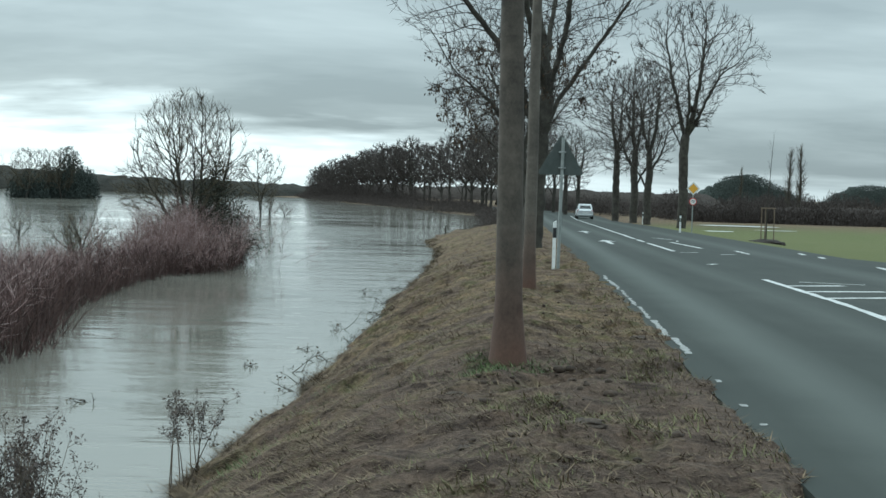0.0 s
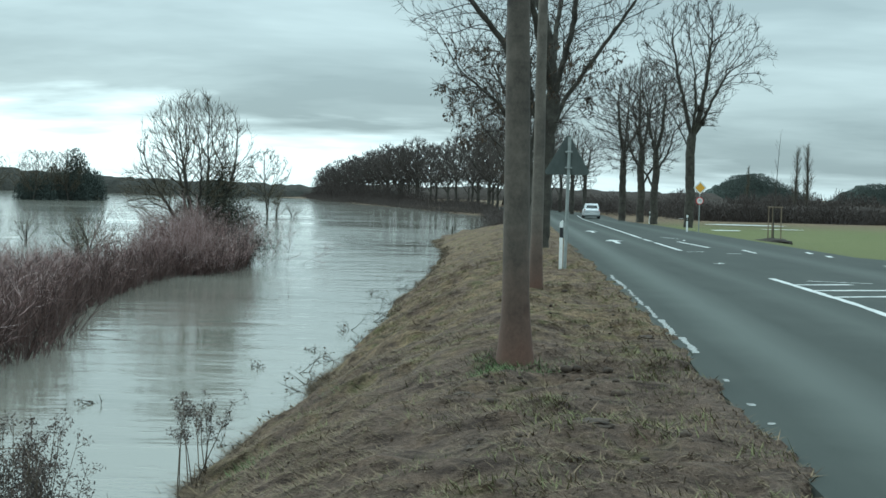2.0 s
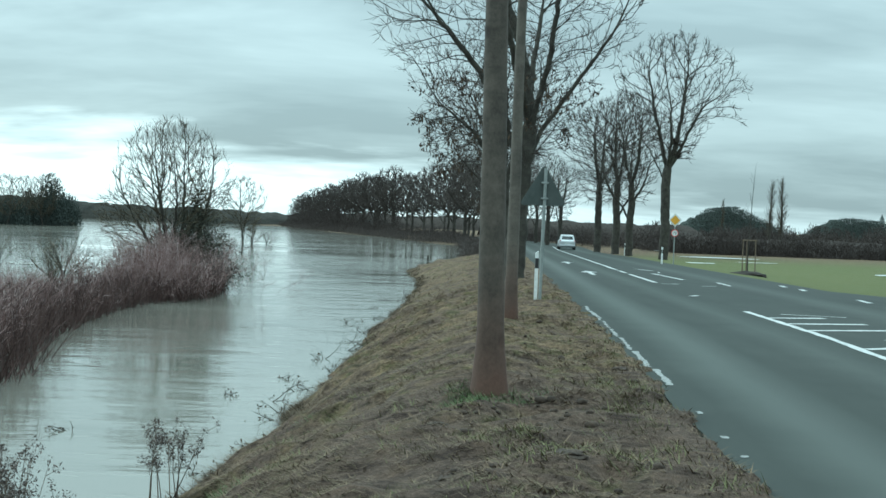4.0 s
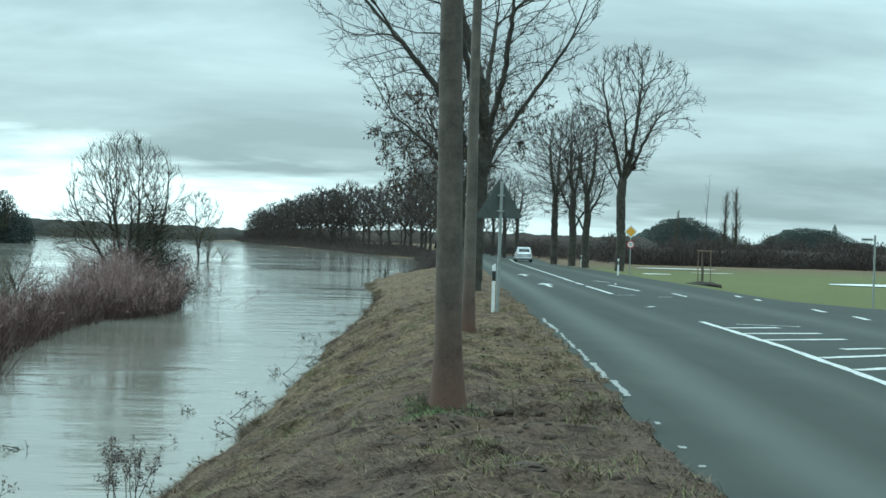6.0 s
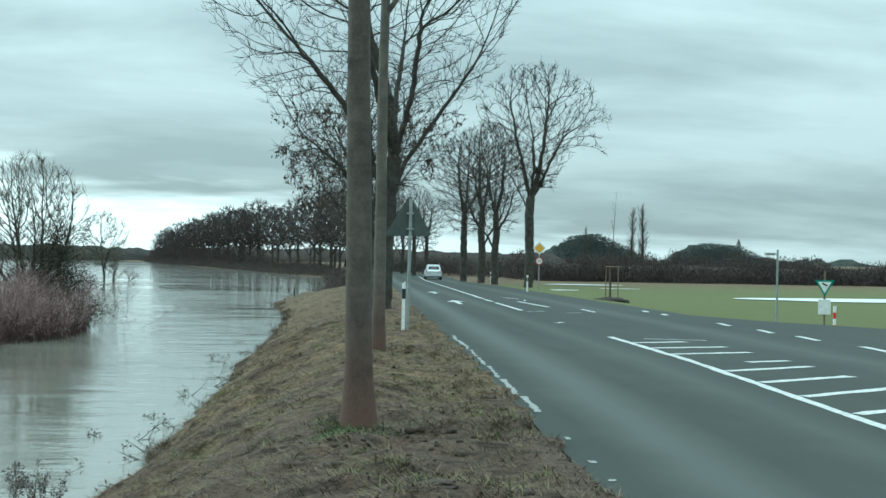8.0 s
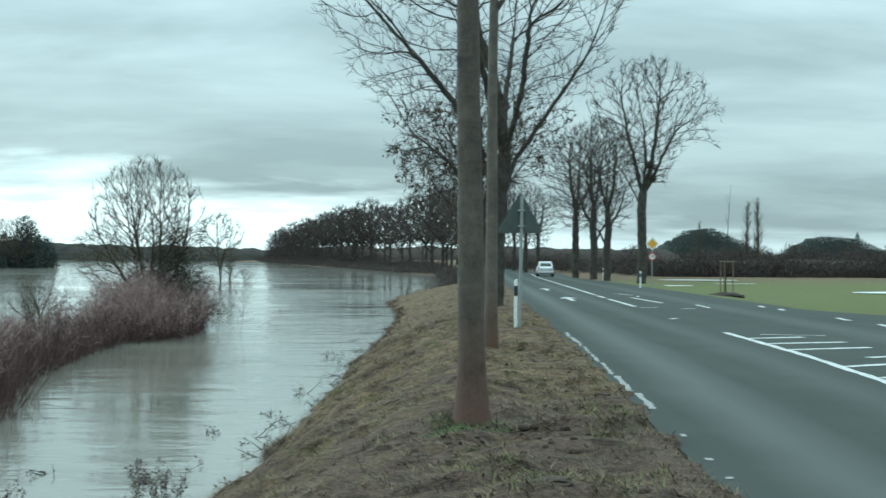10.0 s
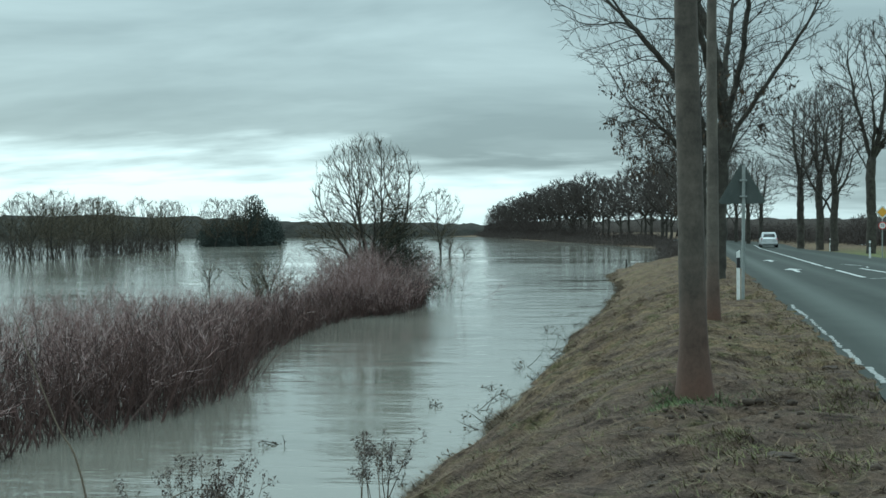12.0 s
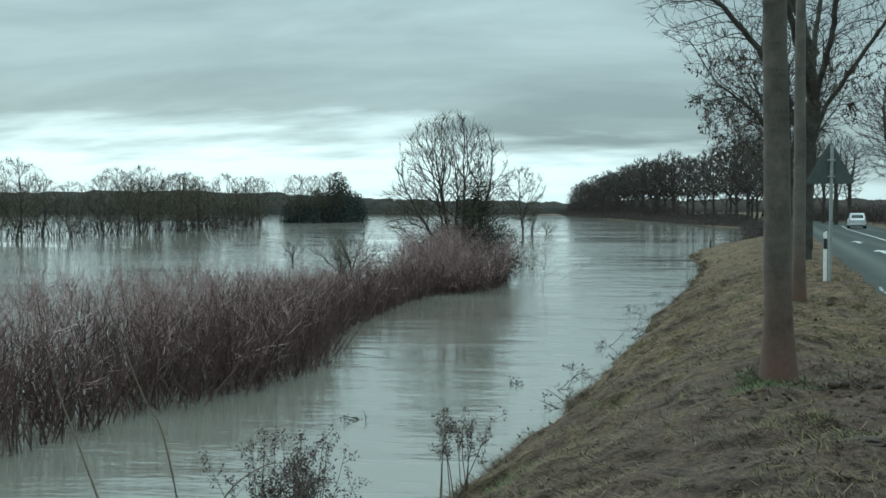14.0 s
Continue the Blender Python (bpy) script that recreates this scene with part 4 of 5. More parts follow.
# scrub under the far avenue
low = []
for i in range(46):
    x, y, _ = road_at(150 + i * 2.9, -5.8)
    low.append((x, y, -1.2, float(np.interp(i, [0, 16, 26, 34, 46], [0.9, 1.3, 3.2, 4.3, 4.3]))))
rim = []
for i in range(72):
    y = 96 + i * 3.0
    rim.append((float(shore_x(y)) + 1.0, y, LEVEL - 0.05, 1.0))
thicket("scrub", "low dark sedge along the far bank", mounds(rim, 1.8, 2.0, 4, 0.4), 56000, 0.22, FAR_WOOD, 6, "scrub")
bend = [(-34 - 6.4 * i, 303 + 0.75 * i, LEVEL, 2.4) for i in range(60)]
thicket("scrub", "dark scrub on the far bend of the bank", mounds(bend, 4.5, 2.5, 7, 0.3), 30000, 0.6, FAR_WOOD, 9, "scrub")
thicket("scrub", "dark scrub under the avenue along the water", mounds(low, 1.7, 1.5, 2, 0.3), 60000, 0.31, FAR_WOOD, 5, "scrub")


def ridge(name, label, spans, dist, mat, seed, base=-1.4, rough=0.25):
    """A wooded rise: bumpy crowns on a long mound. spans: (azimuth, elevation) of its skyline."""
    az = np.arange(spans[0][0], spans[-1][0], 0.055)
    el = np.interp(az, [p[0] for p in spans], [p[1] for p in spans])
    x = np.tan(np.radians(az)) * dist
    tops = 1.52 + np.tan(np.radians(el)) * dist
    bumps = (vnoise(az * 3.1, az * 0, seed) - 0.5) * rough * 2 + (vnoise(az * 9, az * 0, seed + 1) - 0.5) * rough
    prof = [(0.0, 0.0), (1.5, 0.45), (5, 0.80), (11, 1.0), (22, 1.0), (40, 0.0)]
    xs = np.repeat(x[None, :], len(prof), 0)
    ys = np.array([[dist + p[0]] for p in prof]) + xs * 0
    zs = np.array([base + (tops + bumps * (0.4 + p[1]) - base) * p[1] + (vnoise(x * 0.4 + i * 3.3, x * 0 + i, seed + 2) - 0.5) * rough * 2 * p[1] for i, p in enumerate(prof)])
    return tagged(sheet(name, xs, ys, zs, mat), label, "wooded hill", kind="structure")


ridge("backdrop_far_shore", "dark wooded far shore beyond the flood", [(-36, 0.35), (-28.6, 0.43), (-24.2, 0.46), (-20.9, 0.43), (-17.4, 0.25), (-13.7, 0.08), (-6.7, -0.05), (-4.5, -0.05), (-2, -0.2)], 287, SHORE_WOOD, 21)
ridge("backdrop_evergreen_hill", "round hill covered with dark evergreen wood", [(9.6, -0.5), (10.6, -0.3), (11.1, 0.14), (11.75, 0.60), (12.7, 0.70), (13.2, 0.52), (13.6, 0.28), (14.5, -0.1), (15.2, -0.4)], 430, HILL, 31, rough=1.0)
ridge("backdrop_flat_hill", "flat-topped dark wooded hill beyond the meadow", [(14.9, -0.4), (16.0, -0.12), (16.5, 0.22), (17.1, 0.43), (17.8, 0.43), (18.4, 0.36), (19.2, -0.06), (20.6, -0.14), (24, -0.15)], 520, HILL, 41, rough=0.8)
for az0, az1, dist, peak, seed in ((10.6, 14.6, 434, ((10.6, -0.2), (11.75, 0.74), (12.7, 0.84), (13.6, 0.42), (14.6, -0.05)), 61), (15.9, 19.3, 524, ((15.9, -0.05), (16.5, 0.34), (17.1, 0.55), (18.4, 0.46), (19.3, 0.0)), 62)):
    def on_hill(r):
        a = r.uniform(az0, az1)
        e = np.interp(a, [p[0] for p in peak], [p[1] for p in peak])
        return math.tan(radians(a)) * dist, dist + r.uniform(-4, 12), 1.52 + math.tan(radians(e)) * dist * 1.0 + r.uniform(-6.0, 1.0) - 0.5
    tagged(new("treetops", scatter("treetops", 26000, on_hill, 0.55, FAR_PINE, seed, 1.5, 0.16)), "dark evergreen treetops on the hill", "woods", kind="stuff")
copse = []
for k in range(44):
    a = 9.4 + k * 0.27
    x, y = azim(a, 235)
    copse.append((x, y, -1.0, 2.6 + 235 * math.tan(radians(-0.10 + 0.20 * vnoise(k * 0.61, 3.3, 8)))))
thicket("scrub", "brown bare trees at the foot of the hills", mounds(copse, 1.5, 2.0, 12, 0.25), 26000, 0.55, FAR_WOOD, 13, "woods")
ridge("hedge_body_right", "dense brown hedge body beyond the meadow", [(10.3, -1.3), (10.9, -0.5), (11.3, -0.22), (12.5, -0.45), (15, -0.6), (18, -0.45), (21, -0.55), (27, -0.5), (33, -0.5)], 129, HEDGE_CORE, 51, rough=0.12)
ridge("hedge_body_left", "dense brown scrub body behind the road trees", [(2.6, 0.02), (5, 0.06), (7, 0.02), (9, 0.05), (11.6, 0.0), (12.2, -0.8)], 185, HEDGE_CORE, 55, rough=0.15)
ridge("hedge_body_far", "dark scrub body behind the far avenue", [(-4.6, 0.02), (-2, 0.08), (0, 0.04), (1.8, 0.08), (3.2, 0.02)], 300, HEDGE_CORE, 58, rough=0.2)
# far tower on the flat hill
tower = thing("tower", "tiny far tower on the wooded hill", "tower", (*azim(18.35, 528), 4.6))
bm = bmesh.new()
box(bm, (1.5, 1.5, 2.6), (0, 0, 1.3), 0.1)
part("shaft", bm, STEEL, tower)
bm = bmesh.new()
rod(bm, (0, 0, 2.55), (0, 0, 4.6), 0.95, 0.08, 8)
part("spire", bm, SIGN_BACK, tower)

# ---- willow island and thickets in the flood ----


def stems(name, label, spots, mat, seed, category, twigs=5, r0=0.007, kind="stuff", bend=0.16, sides=3):
    """Upright bare stems with side shoots, as one mass. spots: rows of x, y, z, height."""
    g = Growth(seed)
    r = g.r
    for x, y, z, h in spots:
        d = Vector((r.gauss(0, bend), r.gauss(0, bend), 1)).normalized()
        p, pts = Vector((x, y, z)), [Vector((x, y, z))]
        for i in range(4):
            d = (d + Vector((r.gauss(0, 0.10), r.gauss(0, 0.10), 0.03))).normalized()
            p = p + d * h / 4
            pts.append(p.copy())
        g.twigs.append((pts, [r0, r0 * 0.9, r0 * 0.8, r0 * 0.6, r0 * 0.3], sides))
        for _ in range(twigs):
            f = r.uniform(0.3, 0.98)
            i = min(int(f * 4), 3)
            q = pts[i].lerp(pts[i + 1], f * 4 - i)
            dd = g.spread(d, radians(r.uniform(15, 60)))
            l = h * r.uniform(0.10, 0.32)
            g.twigs.append(([q, q + dd * l * 0.5 + Vector((0, 0, l * 0.05)), q + dd * l + Vector((0, 0, l * 0.2))], [r0 * 0.55, r0 * 0.45, r0 * 0.2], 1))
    ob = new(name, g.mesh(name, g.twigs, mat))
    return tagged(ob, label, category, kind=kind)


def brush_front(y):
    return np.interp(y, [6, 14, 17, 19, 22, 27.5, 34, 39, 43, 48, 52], [-9.0, -7.7, -7.6, -6.95, -6.55, -7.85, -8.3, -8.35, -7.0, -7.0, -8.5])


rnd = random.Random(77)
brush_plan = [level(5, 0.20, 0.03, 0.7, 3, 13, 0.22, (20, 60), 0.40, 0.006, 0), level(4, 0.22, 0.10, 0.7, 1, 5, 0.2, (18, 55), 0.48, 0.007), level(2, 0.18, 0.08, 0.6, 1)]


def brush(label, spots, seed, mat):
    g = Growth(seed)
    brush_plan[0]["least"] = 0.0032
    for x, y, z, h in spots:
        d = Vector((g.r.gauss(0, 0.36), g.r.gauss(0, 0.36), 1)).normalized()
        g.branch(Vector((x, y, z)), d, h, 0.0070, 0, brush_plan)
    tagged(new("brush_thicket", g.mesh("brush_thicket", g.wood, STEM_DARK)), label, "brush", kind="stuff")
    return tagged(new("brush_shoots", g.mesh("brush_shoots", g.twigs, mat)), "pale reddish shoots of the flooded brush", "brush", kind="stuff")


spots, low = [], []
while len(spots) < 960:
    y = rnd.uniform(9, 47)
    x = float(brush_front(y)) - abs(rnd.gauss(0, 1)) * 5.5
    if x < -0.62 * y - 3 or x < -24:
        continue
    clump = float(vnoise(x * 0.55, y * 0.55, 15)) * 0.6 + float(vnoise(x * 1.6, y * 1.6, 16)) * 0.4
    if clump < 0.34:
        continue
    h = max(0.5, 3.12 - 0.0500 * math.hypot(x, y)) * rnd.uniform(0.55, 0.95) * (0.75 + 0.55 * clump)
    spots.append((x, y, LEVEL - 0.1, h))
    # many low stems, darkened to stand for the shaded, reflecting base of the thicket
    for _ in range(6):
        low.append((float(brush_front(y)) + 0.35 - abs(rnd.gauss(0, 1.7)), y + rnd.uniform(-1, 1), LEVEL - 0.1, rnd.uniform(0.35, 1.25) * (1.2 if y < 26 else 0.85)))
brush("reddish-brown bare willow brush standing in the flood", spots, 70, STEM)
stems("brush_thicket", "low stems at the thicket's front, darkened for shade and reflection", low, STEM_SHADED, 74, "brush", 5, 0.007, bend=0.34, sides=1)
spots = []
while len(spots) < 620:
    y = rnd.uniform(41, 49)
    x = -8.5 + rnd.gauss(0, 0.95)
    spots.append((x, y, LEVEL - 0.1, rnd.uniform(0.8, 2.3) * (1.0 if x > -9.6 else 0.8)))
brush("dense red-brown brush round the willow's foot", spots, 71, STEM)

willow = grown_tree("willow", "bare rounded willow standing in the flood water", 83, [(0, 0, -0.1), (0, 0, 0.7), (-0.05, 0, 1.3)],
                    [(1, [(-0.7, 0.1, 1.5), (-1.2, 0.1, 2.3), (-1.6, 0.1, 3.0)]), (1, [(-0.4, 0.4, 1.6), (-0.8, 0.7, 3.2)]), (2, [(-0.3, -0.2, 2.4), (-0.5, -0.2, 3.6)]), (2, [(0.3, 0.1, 2.2), (0.3, 0.2, 3.6)]),
                     (1, [(0.6, -0.1, 1.5), (1.1, -0.1, 2.8), (1.25, -0.1, 3.5)]), (2, [(0.2, -0.8, 2.4), (0.3, -1.2, 3.4)]), (2, [(0.5, 0.8, 2.4), (0.7, 1.2, 3.6)])],
                    lambda r, n: dome(-0.15, 0, 1.1, 5.75, 1.95, 1.8, 0.3, 0.40, 11, 0.30, 0.7)(r, int(n * 0.9)) + dome(-1.9, 0, 1.7, 3.1, 0.8, 0.8, 0.2, 0.5, 12)(r, int(n * 0.1)),
                    6000, 0.13, 0.17, 0.0048, rise=0.20, outward=0.5, steady=1.2, sway=0.20, fine=3, fine_len=0.34, fine_up=0.12, twig=TWIG_WILLOW, thick=0.02)
put(willow, -8.55, 47.0, LEVEL - 0.1)


def in_ivy(r):
    h = abs(r.gauss(0, 1.25))
    k = 0.78 * math.exp(-(h / 2.9) ** 2) * (0.7 + 0.6 * float(vnoise(h * 2.0, 0.0, 31)))
    return 0.50 + h * 0.10 + r.gauss(0, 1) * k, r.gauss(0, 1) * k, 0.2 + h


ivy = add_mesh("ivy", scatter("ivy", 40000, in_ivy, 0.075, IVY, 5, 0.3), willow, "dark ivy mass round the stems")
shrub_plan = [level(3, 0.08, 0.03, 0.5, 6, 8, 0.05, (20, 60), 1.5, 0.016, 1, 0.3), level(5, 0.14, 0.06, 0.82, 5, 7, 0.2, (20, 50), 0.5, 0.013, 1, 0.6),
              level(4, 0.16, 0.06, 0.8, 3, 6, 0.1, (20, 50), 0.5, 0.010), level(3, 0.2, 0.03, 0.7, 1)]
shrub = make_tree("shrub", 91, 0.6, 0.05, shrub_plan, "small bare shrub half sunk in the flood", "shrub", twig=TWIG_WILLOW, group="shrubs in the flood")
put(shrub, -19.0, 62.0, LEVEL - 0.1, size=1.15)
for x, y, k, t in ((-12.2, 45.5, 1.2, 40), (-13.0, 50.0, 1.35, 100), (-11.4, 42.5, 1.0, 200), (-14.8, 118.5, 1.5, 20), (-13.4, 117.5, 0.9, 80), (-7.0, 48.5, 0.8, 260)):
    again(shrub, x, y, t, k, 1.0, LEVEL - 0.1)

flooded = grown_tree("flooded_tree", "leaning bare tree standing in flood water", 95, [(0, 0, -0.3), (0.25, 0, 1.0), (0.45, 0, 1.8)],
                     [(1, [(-0.5, 0.2, 2.0), (-1.2, 0.3, 3.2)]), (2, [(0.5, 0.1, 2.8), (0.4, 0.2, 4.0)]), (2, [(1.2, 0.0, 2.6), (1.9, 0, 3.4)]), (2, [(0.4, -0.8, 3.0)]), (0, [(-0.5, 0.3, 1.2), (-1.2, 0.5, 2.2)])],
                     dome(0.2, 0, 1.2, 6.2, 2.3, 2.3, 0.4, 0.5, 13, 0.34), 1000, 0.20, 0.10, 0.008, rise=0.14, outward=0.5, steady=1.1, sway=0.20, fine=4, fine_len=0.5, fine_up=0.06, twig=TWIG_WILLOW, group="flooded trees", thick=0.035)
put(flooded, -49.5, 93.0, LEVEL - 0.15, turn=30, size=0.95)
lone = again(flooded, -15.6, 119.0, 130, 0.95, 1.0, LEVEL - 0.1)
lone["label"] = "lone bare tree standing in the flood"
rnd = random.Random(12)
for i in range(28):
    f = i / 27
    y = 88 + 72 * f ** 1.2 + rnd.uniform(-2, 2)
    x = float(np.interp(y, [85, 104, 120, 155], [-50, -48.5, -47, -51])) - rnd.uniform(0, 5)
    again(flooded, x, y, rnd.uniform(0, 360), rnd.uniform(0.7, 1.0), 1.0, LEVEL - 0.15)
spots = []
for i in range(900):
    y = rnd.uniform(90, 155)
    x = float(np.interp(y, [85, 104, 120, 155], [-50, -48, -46.5, -50.5])) - abs(rnd.gauss(0, 2))
    spots.append((x, y, LEVEL - 0.1, rnd.uniform(0.8, 2.4)))
stems("brush_thicket", "dark bare brush between the flooded trees", spots, TWIG, 72, "brush", 4, 0.022, bend=0.3)
bushes = []
for a, d, h, w in ((-16.7, 178, 3.2, 2.8), (-15.9, 185, 4.2, 2.6), (-15.1, 182, 6.6, 2.2), (-14.5, 186, 4.4, 2.0)):
    x, y = azim(a, d)
    bushes.append((x, y, LEVEL - 0.2, w, 2.2, h))
thicket("bush_clump", "dark dense clump of bushes standing in the flood", bushes, 26000, 0.30, FAR_PINE, 8, "bushes", thin=0.2)
for a, d, t, k in ((-16.8, 176, 10, 1.05), (-15.4, 180, 200, 1.1), (-16.1, 179, 80, 1.05), (-17.2, 178, 300, 0.8)):
    again(flooded, *azim(a, d), t, k, 1.0, LEVEL - 0.15)

# poplars beyond the meadow
poplar_plan = [level(9, 0.02, 0.02, 0.8, 8, 54, 0.10, (8, 24), 0.25, 0.008, 1, 1.0), level(5, 0.06, 0.14, 0.8, 4, 7, 0.1, (10, 28), 0.5, 0.010),
                   level(3, 0.1, 0.1, 0.7, 1, 4, 0.1, (12, 30), 0.5, 0.012), level(2, 0.1, 0.1, 0.7, 1)]
poplar_plan[0]["least"] = 0.016
poplar = make_tree("poplar", 101, 8.4, 0.17, poplar_plan, "slim upright bare poplar beyond the meadow", twig=TWIG_WILLOW, group="poplars")
put(poplar, *azim(14.05, 205), -0.9, size=1.25, tall=0.84)
again(poplar, *azim(14.47, 205), 120, 1.25, 0.84, -0.9)
again(poplar, *azim(12.15, 300), 60, 0.82, 1.1, -0.9)

# ---- posts and signs ----


def delineator(x, y, turn):
    e = thing("delineator_post", "white roadside marker post with black band", "marker post", (x, y, float(ground(x, y)) - 0.02), turn, "roadside marker posts")
    def piece(name, z0, z1, mat, grow=0.0):
        bm = bmesh.new()
        ring = [(-0.05 - grow, -0.03 - grow), (0.05 + grow, -0.03 - grow), (0.038 + grow, 0.03 + grow), (-0.038 - grow, 0.03 + grow)]
        lo, hi = [bm.verts.new((a, b, z0)) for a, b in ring], [bm.verts.new((a, b, z1 if b < 0 or z1 < 0.99 else z1 - 0.035)) for a, b in ring]
        bm.faces.new(lo[::-1]), bm.faces.new(hi)
        for i in range(4):
            bm.faces.new((lo[i], lo[(i + 1) % 4], hi[(i + 1) % 4], hi[i]))
        bmesh.ops.recalc_face_normals(bm, faces=bm.faces[:])
        return part(name, bm, mat, e)
    piece("shaft", -0.1, 0.68, WHITE)
    piece("band", 0.68, 0.88, BLACK, 0.002)
    piece("cap", 0.88, 1.02, WHITE)
    bm = bmesh.new()
    box(bm, (0.05, 0.006, 0.14), (0, -0.036, 0.78), 0.001)
    part("reflector", bm, STEEL, e, "small grey reflector")
    return e


post = delineator(2.24, 27.4, 90)
for s, o in ((77, 7.35), (112, 8.4), (136, 8.0), (122, -0.35), (144, -0.4)):
    x, y, _ = road_at(s, o)
    copy_thing(post, pose(x, y, float(ground(x, y)) - 0.02, 0, 0, -3))

# warning sign seen from behind
sign = thing("triangle_sign", "triangular traffic sign seen from behind on steel pole", "traffic sign", (2.385, 28.1, float(ground(2.385, 28.1)) - 0.05), 0)
bm = bmesh.new()
rod(bm, (0, 0, 0), (0.03, 0, 2.78), 0.034, sides=14)
part("pole", bm, STEEL, sign)
bm = bmesh.new()
c = []
for k in range(3):
    a = radians(90 + 120 * k)
    for off in (-20, 0, 20):
        b = a + radians(off) * 2.2
        c.append((math.cos(a) * 0.46 + math.cos(b) * 0.055, 2.30 + math.sin(a) * 0.46 + math.sin(b) * 0.055))
slab(bm, c, 0.012, Matrix.Translation((0.0, 0.055, 0)))
part("plate", bm, SIGN_BACK, sign, "dark grey back of the plate")
for z in (2.16, 2.48):
    bm = bmesh.new()
    box(bm, (0.14, 0.10, 0.035), (0.02, 0.01, z), 0.006)
    part("clamp", bm, STEEL, sign)
# priority sign and speed limit beyond the road
x, y = 14.2, 78.4
prio = thing("priority_sign", "amber diamond sign above round speed limit sign", "traffic sign", (x, y, float(ground(x, y)) - 0.05), 0)
bm = bmesh.new()
rod(bm, (0, 0.05, 0), (0, 0.05, 2.95), 0.032, sides=12)
part("pole", bm, STEEL, prio)
for name, r, mat, dy in (("border", 0.38, WHITE, 0.0), ("field", 0.28, YELLOW, -0.012)):
    bm = bmesh.new()
    slab(bm, [(r, 2.58), (0, 2.58 + r), (-r, 2.58), (0, 2.58 - r)], 0.01, Matrix.Translation((0, dy, 0)))
    part(name, bm, mat, prio)
for name, r, mat, dy in (("ring", 0.21, RED, 0.0), ("disc", 0.165, WHITE, -0.010)):
    bm = bmesh.new()
    slab(bm, [(math.cos(i / 24 * math.tau) * r, 1.84 + math.sin(i / 24 * math.tau) * r) for i in range(24)], 0.008, Matrix.Translation((0, dy, 0)))
    part(name, bm, mat, prio)


def lettering(word, size, mat, parent, m):
    cu = bpy.data.curves.new("lettering", "FONT")
    cu.body, cu.size, cu.align_x, cu.align_y, cu.extrude = word, size, "CENTER", "CENTER", 0.002
    tmp = new("lettering", cu)
    me = bpy.data.meshes.new_from_object(tmp.evaluated_get(bpy.context.evaluated_depsgraph_get()))
    bpy.data.objects.remove(tmp)
    me.materials.clear()
    me.materials.append(mat)
    ob = new("lettering", me)
    ob.parent = parent
    ob.matrix_basis = m
    return ob


lettering("70", 0.21, BLACK, prio, pose(0, -0.018, 1.84, 90, 0, 0))

# street name post by the road mouth
x, y = azim(19.9, 45.5)
name_post = thing("street_name_post", "dark steel post with small street name plates", "street sign", (x, y, float(ground(x, y)) - 0.05), -18)
bm = bmesh.new()
rod(bm, (0, 0, 0), (0, 0, 2.75), 0.035, sides=12)
part("pole", bm, STEEL, name_post)
bm = bmesh.new()
box(bm, (0.42, 0.02, 0.11), (-0.24, 0, 2.60), 0.006)
plate = part("name_plate", bm, WHITE, name_post)
bm = bmesh.new()
box(bm, (0.32, 0.004, 0.035), (-0.24, -0.0125, 2.60))
part("lettering_bar", bm, BLACK, plate)
bm = bmesh.new()
box(bm, (0.02, 0.40, 0.11), (0.03, 0.22, 2.42), 0.006)
part("name_plate", bm, WHITE, name_post)

# nature reserve board and barrier post
x, y = azim(21.75, 44.0)
board = thing("reserve_sign", "green-edged triangular reserve sign above white board", "sign", (x, y, float(ground(x, y)) - 0.05), -20)
bm = bmesh.new()
rod(bm, (0, 0.05, 0), (0, 0.05, 2.1), 0.035, sides=12)
part("pole", bm, STAKE, board)
for name, r, mat, dy in (("border", 0.36, GREEN, 0.0), ("field", 0.25, WHITE, -0.012)):
    bm = bmesh.new()
    slab(bm, [(math.cos(radians(-90 + 120 * k)) * r, 1.62 + math.sin(radians(-90 + 120 * k)) * r) for k in range(3)], 0.01, Matrix.Translation((0, dy, 0)))
    part(name, bm, mat, board)
bm = bmesh.new()
box(bm, (0.18, 0.004, 0.05), (0, -0.020, 1.66), 0.0, Matrix.Rotation(0.5, 4, "Y"))
part("emblem_bar", bm, BLACK, board)
bm = bmesh.new()
box(bm, (0.40, 0.02, 0.50), (0, 0, 0.92), 0.006)
part("info_plate", bm, WHITE, board, "plain white plate below")
x, y = azim(22.15, 42.5)
barrier = thing("barrier_post", "red and white banded steel barrier post", "barrier", (x, y, float(ground(x, y)) - 0.05), 0)
for k in range(5):
    bm = bmesh.new()
    rod(bm, (0, 0, k * 0.2), (0, 0, k * 0.2 + 0.2), 0.05, sides=14)
    part("band", bm, WHITE if k % 2 == 0 else RED, barrier)

# staked sapling on its mound
sx, sy = 15.05, 64.0
sz = float(ground(sx, sy))
mound = thing("soil_mound", "low dark soil mound round the staked sapling", "mound", (sx, sy, sz - 0.03))
bm = bmesh.new()
bmesh.ops.create_icosphere(bm, subdivisions=4, radius=1)
for v in bm.verts:
    n = noise.noise(v.co * 2.2) * 0.18 + noise.noise(v.co * 6) * 0.08
    v.co = Vector((v.co.x * 0.85, v.co.y * 0.85, v.co.z * 0.20)) * (1 + n)
part("soil", bm, MULCH, mound, smooth=True)
frame_stakes = thing("sapling_stakes", "wooden three-post support frame round the sapling", "tree stakes", (sx, sy, sz))
